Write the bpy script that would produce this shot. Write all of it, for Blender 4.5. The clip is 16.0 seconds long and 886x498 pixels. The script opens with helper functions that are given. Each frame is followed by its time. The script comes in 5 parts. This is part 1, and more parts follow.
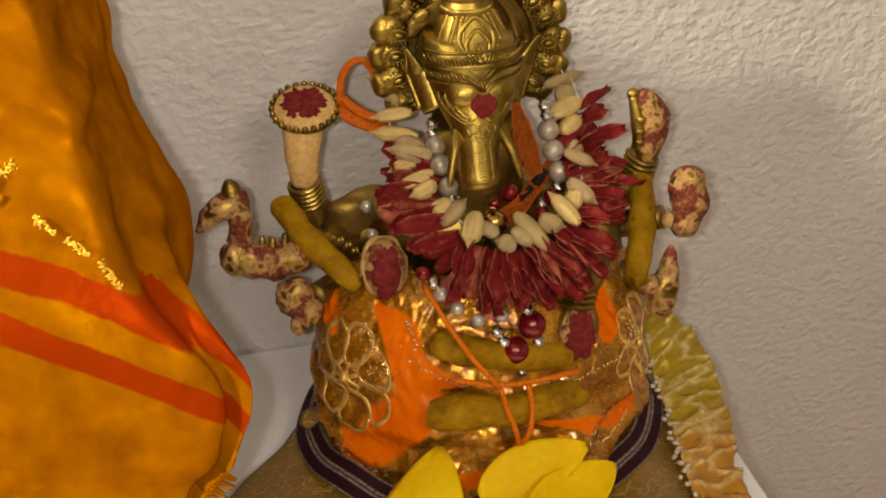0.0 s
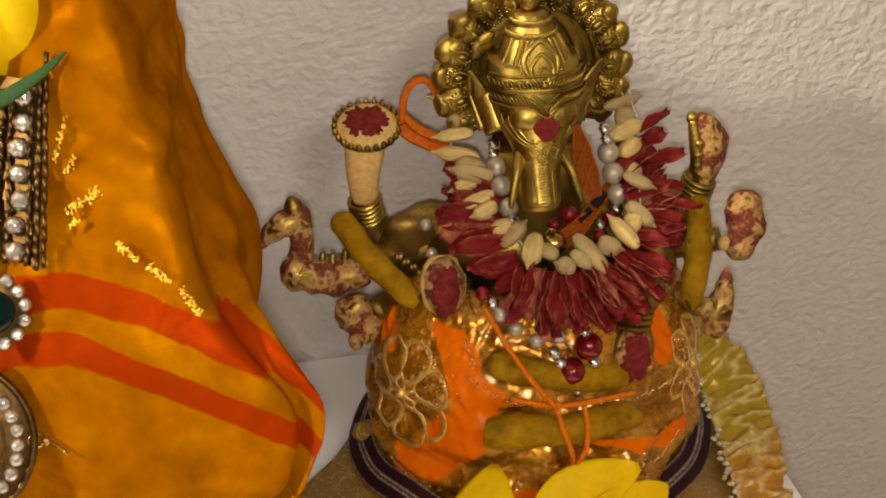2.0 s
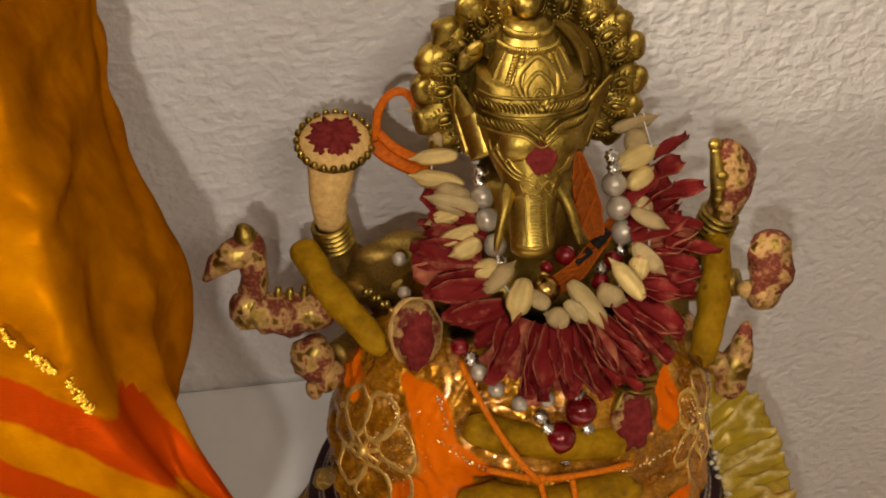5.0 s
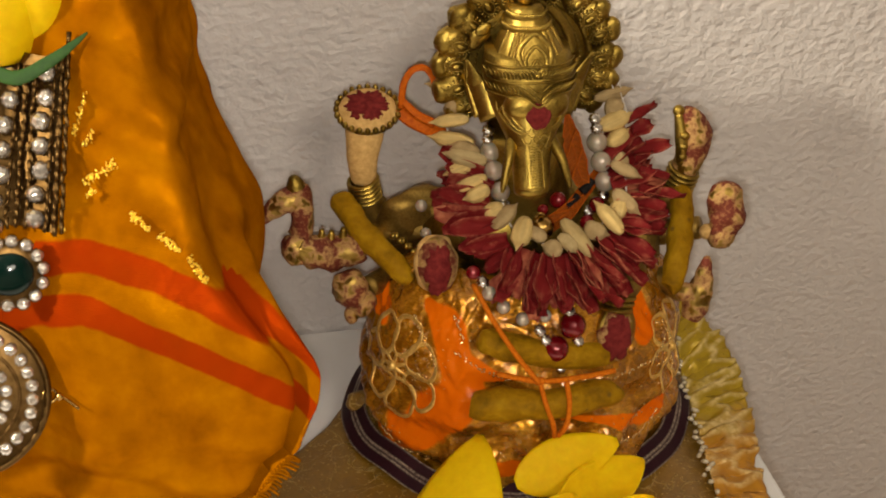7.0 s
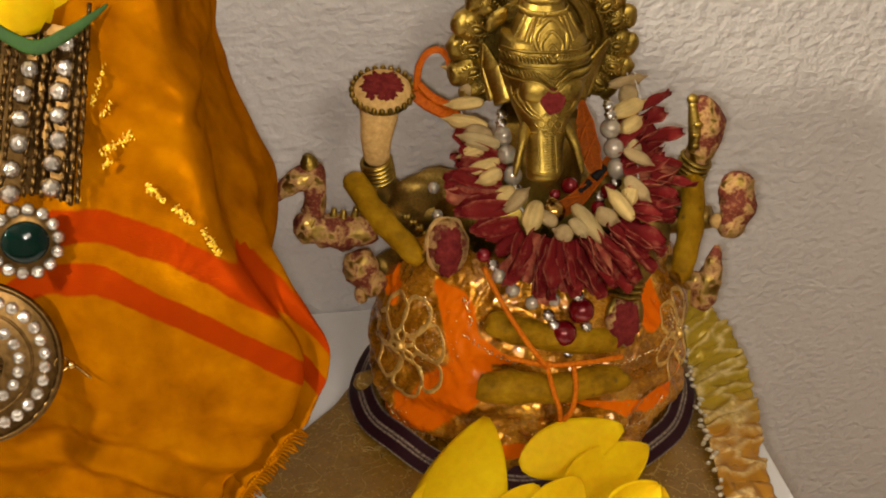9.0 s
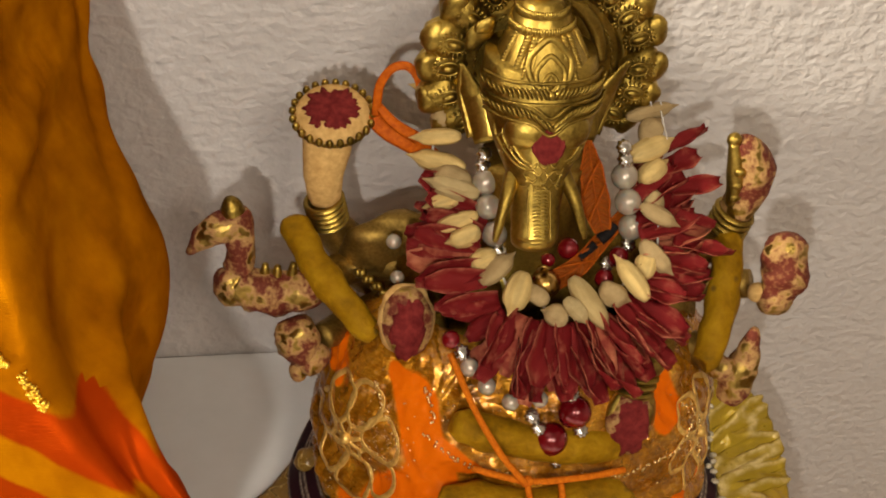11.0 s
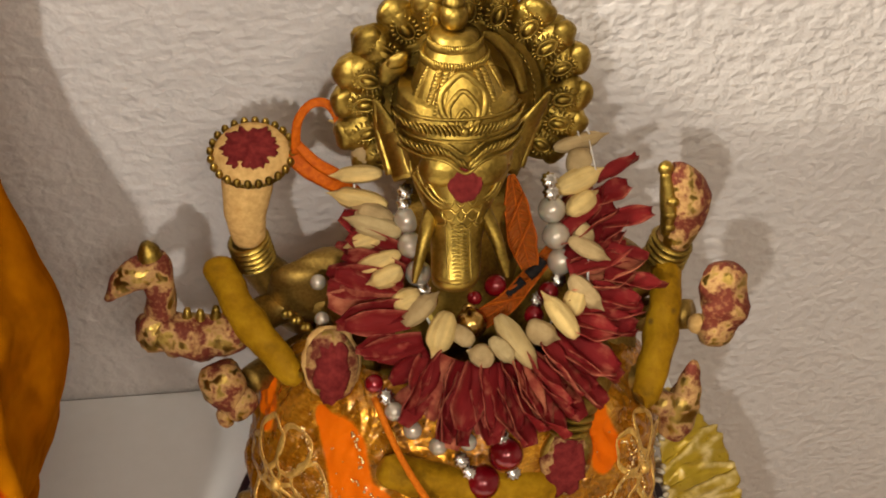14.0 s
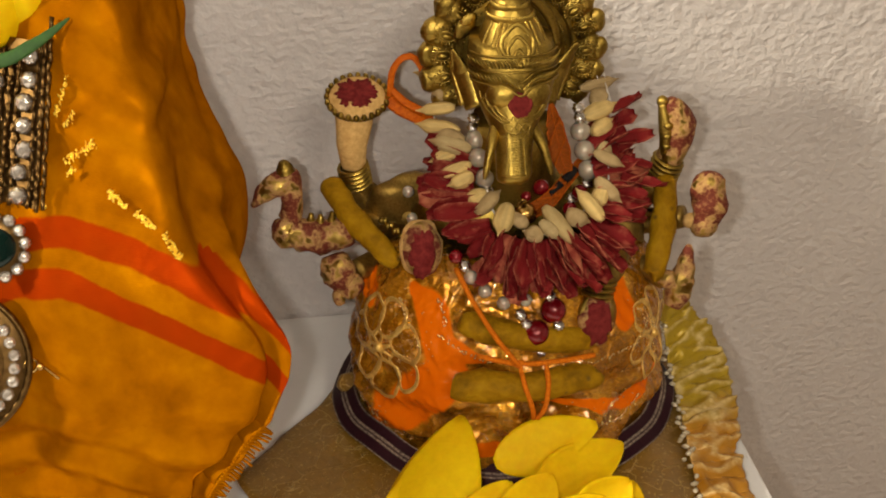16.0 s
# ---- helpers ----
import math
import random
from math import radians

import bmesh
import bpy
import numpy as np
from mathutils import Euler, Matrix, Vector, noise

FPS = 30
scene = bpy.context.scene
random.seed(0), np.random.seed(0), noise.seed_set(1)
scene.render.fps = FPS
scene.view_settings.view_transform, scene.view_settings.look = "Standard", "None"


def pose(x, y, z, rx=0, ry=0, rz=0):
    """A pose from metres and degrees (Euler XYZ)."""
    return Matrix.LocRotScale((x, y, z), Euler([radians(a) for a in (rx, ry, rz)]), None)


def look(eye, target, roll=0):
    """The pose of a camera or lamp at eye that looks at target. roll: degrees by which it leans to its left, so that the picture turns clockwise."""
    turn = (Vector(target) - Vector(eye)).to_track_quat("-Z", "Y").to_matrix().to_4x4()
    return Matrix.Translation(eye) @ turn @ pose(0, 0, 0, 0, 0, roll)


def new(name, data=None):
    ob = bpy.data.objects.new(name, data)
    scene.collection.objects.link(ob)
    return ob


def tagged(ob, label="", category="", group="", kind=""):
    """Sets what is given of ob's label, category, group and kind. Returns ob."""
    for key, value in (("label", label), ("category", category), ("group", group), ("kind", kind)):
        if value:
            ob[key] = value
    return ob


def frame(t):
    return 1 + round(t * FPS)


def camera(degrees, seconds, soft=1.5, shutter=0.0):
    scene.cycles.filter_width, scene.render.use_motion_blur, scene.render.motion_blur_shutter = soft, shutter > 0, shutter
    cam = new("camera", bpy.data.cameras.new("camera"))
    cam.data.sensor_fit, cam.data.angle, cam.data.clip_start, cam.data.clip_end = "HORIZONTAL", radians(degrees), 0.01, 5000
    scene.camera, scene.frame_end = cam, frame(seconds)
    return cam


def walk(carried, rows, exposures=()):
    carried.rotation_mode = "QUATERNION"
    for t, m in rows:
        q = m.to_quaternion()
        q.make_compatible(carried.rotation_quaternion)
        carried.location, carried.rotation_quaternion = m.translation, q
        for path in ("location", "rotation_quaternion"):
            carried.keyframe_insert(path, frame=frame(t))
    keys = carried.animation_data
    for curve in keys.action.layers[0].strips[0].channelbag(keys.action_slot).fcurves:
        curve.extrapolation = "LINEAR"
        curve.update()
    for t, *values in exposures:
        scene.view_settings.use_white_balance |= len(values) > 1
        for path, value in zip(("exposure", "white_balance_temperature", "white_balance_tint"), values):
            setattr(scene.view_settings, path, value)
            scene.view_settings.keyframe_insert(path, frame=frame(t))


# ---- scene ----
EXPOSURES = ((0.0, -0.30, 6500, 10), (8.7, -0.38, 6500, 10), (11.0, -0.12, 6350, 10), (12.0, 0.18, 6020, 10), (12.5, 0.24, 5950, 10), (13.0, 0.14, 5950, 10), (14.0, 0.0, 6200, 10), (14.6, -0.2, 6400, 10), (16.0, -0.32, 6500, 10))

# the camera's way: seconds, eye, yaw to the left, pitch, roll
WAY = (
    (0.0, -0.1110, -0.5116, 0.3581, -12.77, -31.03, -1.11),
    (0.5, -0.1107, -0.5189, 0.3651, -12.50, -30.79, -1.13),
    (1.0, -0.1215, -0.5221, 0.3688, -12.33, -30.91, -0.97),
    (1.5, -0.1231, -0.5177, 0.3701, -12.08, -31.04, -0.72),
    (2.0, -0.1260, -0.5056, 0.3719, -11.82, -31.64, -0.48),
    (2.5, -0.1147, -0.4908, 0.3700, -11.26, -32.42, -0.30),
    (3.0, -0.1000, -0.4742, 0.3689, -10.66, -33.40, -0.08),
    (3.2, -0.0954, -0.4647, 0.3666, -10.54, -33.64, 0.21),
    (5.3, -0.0943, -0.4304, 0.3678, -10.63, -34.89, 1.09),
    (5.5, -0.1012, -0.4503, 0.3688, -10.61, -34.29, 0.74),
    (6.0, -0.1242, -0.4886, 0.3766, -11.43, -33.68, 0.81),
    (6.5, -0.1275, -0.5104, 0.3800, -11.84, -32.94, 1.00),
    (7.0, -0.1288, -0.5274, 0.3831, -11.95, -32.31, 1.25),
    (7.5, -0.1301, -0.5343, 0.3844, -11.98, -32.06, 1.77),
    (8.0, -0.1366, -0.5363, 0.3843, -11.59, -32.01, 1.97),
    (8.5, -0.1348, -0.5375, 0.3846, -11.54, -32.20, 2.24),
    (8.7, -0.1334, -0.5363, 0.3838, -11.58, -32.39, 2.36),
    (10.8, -0.0916, -0.4242, 0.3687, -10.43, -37.00, 4.12),
    (11.0, -0.0846, -0.4056, 0.3667, -9.98, -37.55, 3.98),
    (11.5, -0.0627, -0.3619, 0.3512, -8.78, -38.68, 3.58),
    (12.0, -0.0512, -0.3351, 0.3441, -8.05, -39.32, 3.18),
    (12.5, -0.0425, -0.3227, 0.3443, -7.87, -39.27, 2.85),
    (13.0, -0.0398, -0.3291, 0.3510, -7.90, -38.90, 2.42),
    (13.5, -0.0414, -0.3520, 0.3579, -8.02, -38.33, 1.93),
    (14.0, -0.0504, -0.3939, 0.3702, -8.43, -37.52, 1.55),
    (14.5, -0.0677, -0.4457, 0.3718, -8.71, -36.27, 1.06),
    (15.0, -0.0889, -0.4825, 0.3734, -9.23, -35.14, 0.88),
    (15.5, -0.1023, -0.5163, 0.3760, -9.52, -33.80, 0.76),
    (16.0, -0.1081, -0.5450, 0.3864, -9.74, -32.51, 0.81),
)


def aimed(x, y, z, yaw, pitch, roll):
    a, b = radians(yaw), radians(pitch)
    ahead = Vector((-math.sin(a) * math.cos(b), math.cos(a) * math.cos(b), math.sin(b)))
    eye = Vector((x, y, z))
    return look(eye, eye + ahead, roll)


cam = camera(38.475, 16.0, soft=1.9)
walk(cam, [(row[0], aimed(*row[1:])) for row in WAY], exposures=EXPOSURES)


# ---------------------------------------------------------------- light
world = bpy.data.worlds.new("room_air")
scene.world = world
world.use_nodes = True
world.node_tree.nodes["Background"].inputs[0].default_value = (0.9, 0.78, 0.62, 1)
world.node_tree.nodes["Background"].inputs[1].default_value = 0.03


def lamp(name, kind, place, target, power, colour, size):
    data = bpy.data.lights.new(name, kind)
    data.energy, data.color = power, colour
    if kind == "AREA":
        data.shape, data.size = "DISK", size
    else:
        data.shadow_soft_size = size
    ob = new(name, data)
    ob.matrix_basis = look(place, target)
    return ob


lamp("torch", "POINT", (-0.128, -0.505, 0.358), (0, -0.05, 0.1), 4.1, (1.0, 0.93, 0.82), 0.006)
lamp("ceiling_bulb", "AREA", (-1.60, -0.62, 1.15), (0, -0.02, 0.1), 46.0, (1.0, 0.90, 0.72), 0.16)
# unseen fill, added to brighten the wall and the statue evenly
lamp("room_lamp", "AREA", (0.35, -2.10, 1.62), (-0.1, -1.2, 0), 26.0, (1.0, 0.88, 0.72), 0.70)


# ---------------------------------------------------------------- materials
class Nodes:
    """A node material with short names for its usual nodes."""

    def __init__(self, name):
        self.mat = bpy.data.materials.new(name)
        self.mat.use_nodes = True
        self.tree = self.mat.node_tree
        self.bsdf = self.tree.nodes["Principled BSDF"]
        self.coords = self.tree.nodes.new("ShaderNodeTexCoord").outputs["Object"]

    def link(self, a, b):
        self.tree.links.new(a, b)
        return b

    def noise(self, scale, detail=4.0, rough=0.55, stretch=None, warp=0.0):
        n = self.tree.nodes.new("ShaderNodeTexNoise")
        n.inputs["Scale"].default_value, n.inputs["Detail"].default_value = scale, detail
        n.inputs["Roughness"].default_value, n.inputs["Distortion"].default_value = rough, warp
        if stretch:
            m = self.tree.nodes.new("ShaderNodeMapping")
            m.inputs["Scale"].default_value = stretch
            self.link(self.coords, m.inputs[0])
            self.link(m.outputs[0], n.inputs["Vector"])
        else:
            self.link(self.coords, n.inputs["Vector"])
        return n.outputs["Fac"]

    def voronoi(self, scale, feature="DISTANCE_TO_EDGE"):
        n = self.tree.nodes.new("ShaderNodeTexVoronoi")
        n.feature = feature
        n.inputs["Scale"].default_value = scale
        self.link(self.coords, n.inputs["Vector"])
        return n.outputs["Distance"]

    def attribute(self, name):
        n = self.tree.nodes.new("ShaderNodeAttribute")
        n.attribute_name = name
        return n.outputs["Fac"]

    def chance(self):
        return self.tree.nodes.new("ShaderNodeObjectInfo").outputs["Random"]

    def ramp(self, fac, *stops):
        """stops of (place, colour or grey)"""
        n = self.tree.nodes.new("ShaderNodeValToRGB")
        while len(n.color_ramp.elements) < len(stops):
            n.color_ramp.elements.new(0.5)
        for e, (p, c) in zip(n.color_ramp.elements, stops):
            e.position = p
            e.color = (*c, 1) if isinstance(c, tuple) else (c, c, c, 1)
        self.link(fac, n.inputs[0])
        return n.outputs[0]

    def mix(self, fac, a, b, kind="MIX"):
        n = self.tree.nodes.new("ShaderNodeMix")
        n.data_type, n.blend_type = "RGBA", kind
        for value, socket in ((fac, n.inputs[0]), (a, n.inputs[6]), (b, n.inputs[7])):
            if isinstance(value, tuple):
                socket.default_value = (*value, 1)
            elif isinstance(value, float):
                socket.default_value = value
            else:
                self.link(value, socket)
        return n.outputs[2]

    def maths(self, kind, a, b=0.0, c=0.0):
        n = self.tree.nodes.new("ShaderNodeMath")
        n.operation = kind
        for value, socket in zip((a, b, c), n.inputs):
            if isinstance(value, (int, float)):
                socket.default_value = value
            else:
                self.link(value, socket)
        return n.outputs[0]

    def bump(self, height, strength, metres, after=None):
        n = self.tree.nodes.new("ShaderNodeBump")
        n.inputs["Distance"].default_value = metres
        if isinstance(strength, (int, float)):
            n.inputs["Strength"].default_value = strength
        else:
            self.link(strength, n.inputs["Strength"])
        self.link(height, n.inputs["Height"])
        if after:
            self.link(after, n.inputs["Normal"])
        return n.outputs[0]

    def done(self, colour, rough=0.5, metal=0.0, normal=None, **more):
        for key, value in (("Base Color", colour), ("Roughness", rough), ("Metallic", metal), *more.items()):
            socket = self.bsdf.inputs[key.replace("_", " ")]
            if isinstance(value, tuple):
                socket.default_value = (*value, 1)
            elif isinstance(value, (int, float)):
                socket.default_value = value
            else:
                self.link(value, socket)
        if normal:
            self.link(normal, self.bsdf.inputs["Normal"])
            self.link(normal, self.bsdf.inputs["Coat Normal"])
        return self.mat


def mottled(name, dark, light, scale, rough=0.6, metal=0.0, bump=0.3, depth=0.0003, fine=6.0, **more):
    """Two scales of colour and a fine relief."""
    n = Nodes(name)
    big, small = n.noise(scale, 3), n.noise(scale * fine, 5)
    both = n.mix(0.4, big, small)
    return n.done(n.ramp(both, (0.3, dark), (0.7, light)), rough, metal, n.bump(small, bump, depth), **more)


def stucco():
    n = Nodes("wall_stucco")
    big = n.noise(95, 2, 0.5, warp=0.4)
    mid = n.noise(240, 2, 0.45, stretch=(0.85, 1, 1.1), warp=0.2)
    low = n.noise(7, 3)
    colour = n.ramp(n.mix(0.25, low, mid), (0.3, (0.60, 0.555, 0.525)), (0.7, (0.70, 0.655, 0.62)))
    body = n.mix(0.45, mid, big)
    return n.done(colour, 0.54, 0, n.bump(n.ramp(body, (0.28, 0.0), (0.70, 1.0)), 0.76, 0.0016, n.bump(n.noise(900, 2), 0.12, 0.0002)))


def brass_finish(name, dark, light, rough):
    n = Nodes(name)
    big, fine = n.noise(60, 4), n.noise(900, 4)
    worn = n.mix(0.35, big, fine)
    colour = n.ramp(worn, (0.32, dark), (0.60, light))
    gloss = n.ramp(n.mix(0.5, big, n.noise(300, 5)), (0.3, rough + 0.2), (0.7, rough))
    return n.done(colour, gloss, 1.0, n.bump(fine, 0.25, 0.0004, n.bump(n.noise(190, 4), 0.3, 0.0008)))


def smeared():
    """brass rubbed with sandal paste in patches, and red powder over the middle of the paste"""
    n = Nodes("pasted_brass")
    grain, spot = n.noise(700, 4), n.noise(290, 3, 0.6)
    where = n.mix(0.40, n.noise(110, 2, 0.5, warp=0.4), spot)
    paste = n.mix(grain, (0.30, 0.155, 0.055), (0.54, 0.315, 0.115))
    red = n.mix(n.mix(0.5, grain, spot), (0.070, 0.012, 0.008), (0.195, 0.036, 0.020))
    brass = n.mix(spot, (0.22, 0.135, 0.026), (0.50, 0.34, 0.085))
    bare = n.ramp(where, (0.425, 1.0), (0.455, 0.0))
    redness = n.ramp(where, (0.475, 0.0), (0.540, 1.0))
    colour = n.mix(bare, n.mix(redness, paste, n.mix(n.ramp(grain, (0.50, 0.0), (0.66, 0.30)), red, paste)), brass)
    return n.done(colour, n.ramp(bare, (0.0, 0.66), (1.0, 0.30)), bare, n.bump(n.mix(0.5, spot, grain), 0.6, 0.0011), Specular_IOR_Level=0.25, Specular_Tint=(1.0, 0.85, 0.6))


def powder(name, dark, light):
    n = Nodes(name)
    g = n.noise(420, 5)
    return n.done(n.ramp(g, (0.3, dark), (0.7, light)), 0.9, 0, n.bump(g, 0.5, 0.0006), Specular_IOR_Level=0.08)


def petal_skin():
    """dried rose petal: deep red with veins and paler dry rims"""
    n = Nodes("dried_rose_petal")
    rim = n.attribute("rim")
    veins, blot = n.noise(300, 4, 0.6, (1, 1, 0.12)), n.noise(140, 3)
    red = n.mix(n.mix(0.5, veins, blot), (0.036, 0.002, 0.003), (0.22, 0.012, 0.013))
    red = n.mix(n.chance(), red, n.mix(0.25, red, (0.40, 0.045, 0.038)))
    faded = n.ramp(n.chance(), (0.84, 0.0), (0.90, 0.7))
    red = n.mix(n.maths("MULTIPLY", faded, n.ramp(blot, (0.40, 0.2), (0.60, 1.0))), red, (0.58, 0.21, 0.10))
    dry = n.maths("MULTIPLY", n.ramp(rim, (0.30, 0.0), (1.0, 1.0)), n.ramp(n.mix(0.4, blot, veins), (0.50, 0.0), (0.68, 0.60)))
    return n.done(n.mix(dry, red, (0.62, 0.27, 0.14)), 0.6, 0, n.bump(veins, 0.5, 0.0008), Specular_IOR_Level=0.10, Specular_Tint=(1.0, 0.6, 0.5))


def pod_skin():
    n = Nodes("cardamom_husk")
    ribs, grain, tone = n.noise(420, 3, 0.5, (1, 1, 0.12)), n.noise(260, 4), n.chance()
    pale = n.mix(grain, (0.46, 0.30, 0.095), (0.82, 0.60, 0.235))
    green = n.mix(grain, (0.30, 0.215, 0.085), (0.58, 0.44, 0.22))
    brown = n.mix(grain, (0.25, 0.165, 0.07), (0.52, 0.375, 0.18))
    pale = n.mix(n.ramp(ribs, (0.35, 0.45), (0.6, 0.0)), pale, (0.34, 0.25, 0.11))
    colour = n.mix(n.ramp(tone, (0.56, 0.0), (0.62, 1.0)), pale, n.mix(n.ramp(tone, (0.78, 0.0), (0.83, 1.0)), green, brown))
    return n.done(colour, 0.62, 0, n.bump(ribs, 0.7, 0.0009, n.bump(grain, 0.4, 0.001)), Specular_IOR_Level=0.2, Specular_Tint=(1.0, 0.85, 0.6))


def root_skin():
    n = Nodes("turmeric_root")
    rings, grain, spots, patch = n.noise(190, 3, 0.5, (0.35, 0.35, 1.4)), n.noise(500, 5), n.voronoi(120, "F1"), n.noise(75, 4, 0.6)
    colour = n.ramp(n.mix(0.35, patch, n.mix(0.5, rings, grain)), (0.30, (0.115, 0.052, 0.002)), (0.48, (0.29, 0.145, 0.003)), (0.70, (0.47, 0.26, 0.008)))
    colour = n.mix(n.ramp(spots, (0.06, 0.75), (0.18, 0.0)), colour, (0.09, 0.05, 0.014))
    return n.done(colour, 0.6, 0, n.bump(n.mix(0.4, rings, grain), 0.7, 0.0014, n.bump(patch, 0.5, 0.003)), Specular_IOR_Level=0.15, Specular_Tint=(1.0, 0.8, 0.4))


def silk():
    """orange silk under a glossy gold organza that covers most of it"""
    n = Nodes("orange_brocade_silk")
    gold = n.attribute("gold")
    edge = n.maths("ADD", gold, n.maths("MULTIPLY", n.maths("SUBTRACT", n.noise(75, 4), 0.5), 0.30))
    isgold = n.ramp(edge, (0.46, 0.0), (0.56, 1.0))
    thread = n.noise(900, 2, 0.5, (0.5, 0.5, 2.0))
    orange = n.mix(n.noise(40, 3), (0.60, 0.090, 0.0005), (0.80, 0.165, 0.001))
    cloth = n.ramp(n.mix(0.3, n.noise(60, 4, 0.6, warp=0.5), thread), (0.32, (0.15, 0.052, 0.001)), (0.50, (0.40, 0.150, 0.004)), (0.68, (0.82, 0.40, 0.030)))
    fleck = n.maths("MULTIPLY", n.ramp(n.noise(1000, 2), (0.57, 0.0), (0.63, 1.0)), n.ramp(isgold, (0.0, 0.03), (1.0, 0.16)))
    colour = n.mix(fleck, n.mix(isgold, orange, cloth), (0.85, 0.52, 0.12))
    rough = n.ramp(n.noise(130, 3), (0.3, 0.18), (0.7, 0.40))
    metal = n.maths("MAXIMUM", n.maths("MULTIPLY", isgold, 0.58), fleck)
    soft = n.ramp(isgold, (0.0, 0.25), (1.0, 0.85))
    crumple = n.bump(n.noise(55, 3, 0.5, warp=1.0), soft, 0.0034)
    wrinkle = n.bump(n.noise(260, 3, 0.6, warp=0.5), n.maths("MULTIPLY", soft, n.ramp(n.noise(30, 2), (0.40, 0.2), (0.60, 1.2))), 0.0008, crumple)
    return n.done(colour, rough, metal, n.bump(n.noise(900, 2), 0.15, 0.0002, wrinkle),
                  Specular_IOR_Level=n.ramp(isgold, (0.0, 0.08), (1.0, 0.35)), Specular_Tint=(1.0, 0.62, 0.20), Coat_Weight=n.ramp(isgold, (0.0, 0.02), (1.0, 0.85)), Coat_Roughness=0.07, Coat_IOR=1.55)


def robe():
    """amber silk with two woven red bands"""
    n = Nodes("amber_silk_red_bands")
    s, wob = n.attribute("band"), n.noise(120, 3)
    s = n.maths("ADD", s, n.maths("MULTIPLY", n.maths("SUBTRACT", wob, 0.5), 0.0022))
    stripe = n.maths("MULTIPLY", s, 25.0)
    red = n.ramp(stripe, (0.0, 0.0), (0.022, 0.9), (0.225, 0.9), (0.250, 0.0), (0.462, 0.0), (0.485, 0.9), (0.680, 0.9), (0.705, 0.0))
    blot = n.mix(0.5, n.noise(28, 4, 0.6, warp=0.6), n.noise(90, 4))
    amber = n.ramp(blot, (0.3, (0.175, 0.046, 0.0002)), (0.52, (0.31, 0.098, 0.0003)), (0.72, (0.45, 0.160, 0.0004)))
    band = n.mix(n.noise(60, 3), (0.20, 0.011, 0.001), (0.35, 0.028, 0.001))
    weave = n.noise(1500, 2, 0.5, (0.4, 1, 1.8))
    crumple = n.bump(n.noise(34, 3, 0.5, warp=0.4), 0.48, 0.005)
    return n.done(n.mix(red, amber, band), n.ramp(blot, (0.3, 0.46), (0.7, 0.32)), 0.18, n.bump(weave, 0.3, 0.0003, crumple), Specular_IOR_Level=0.0, Specular_Tint=(1.0, 0.55, 0.10))


def brocade():
    n = Nodes("brown_gold_brocade")
    bent = n.tree.nodes.new("ShaderNodeVectorMath")
    bent.operation = "MULTIPLY_ADD"
    swirl = n.tree.nodes.new("ShaderNodeTexNoise")
    swirl.inputs["Scale"].default_value = 55
    n.link(n.coords, swirl.inputs["Vector"])
    n.link(swirl.outputs["Color"], bent.inputs[0])
    bent.inputs[1].default_value = (0.028, 0.028, 0.0)
    n.link(n.coords, bent.inputs[2])
    cells = n.tree.nodes.new("ShaderNodeTexVoronoi")
    cells.feature = "DISTANCE_TO_EDGE"
    cells.inputs["Scale"].default_value = 58
    n.link(bent.outputs[0], cells.inputs["Vector"])
    vine = n.ramp(cells.outputs["Distance"], (0.003, 1.0), (0.016, 0.0))
    vine = n.maths("MULTIPLY", vine, n.ramp(n.noise(120, 3), (0.38, 0.1), (0.58, 1.0)))
    spark = n.ramp(n.noise(700, 2), (0.63, 0.0), (0.68, 1.0))
    gold = n.maths("MAXIMUM", vine, n.maths("MULTIPLY", spark, 0.7))
    base = n.mix(n.mix(0.5, n.noise(45, 4), n.noise(400, 3)), (0.10, 0.048, 0.004), (0.32, 0.165, 0.014))
    colour = n.mix(gold, base, (0.66, 0.46, 0.15))
    return n.done(colour, n.ramp(gold, (0.0, 0.42), (1.0, 0.22)), n.maths("MULTIPLY", gold, 0.8),
                  n.bump(gold, 0.5, 0.0006, n.bump(n.noise(130, 3), 0.5, 0.002)), Coat_Weight=0.4, Coat_Roughness=0.16)


def border():
    """dark purple border with silver lines along it"""
    n = Nodes("purple_silver_border")
    s = n.attribute("across")
    line = n.ramp(s, (0.0, 1.0), (0.07, 0.0), (0.36, 0.0), (0.42, 1.0), (0.5, 0.0), (0.56, 1.0), (0.62, 0.0), (0.93, 0.0), (1.0, 1.0))
    thread = n.noise(800, 3)
    line = n.maths("MULTIPLY", line, n.ramp(thread, (0.35, 0.2), (0.65, 1.0)))
    colour = n.mix(line, n.mix(thread, (0.012, 0.004, 0.006), (0.038, 0.011, 0.016)), (0.50, 0.40, 0.30))
    return n.done(colour, 0.45, n.maths("MULTIPLY", line, 0.7), n.bump(line, 0.6, 0.0008), Specular_IOR_Level=0.12, Specular_Tint=(1.0, 0.6, 0.6))


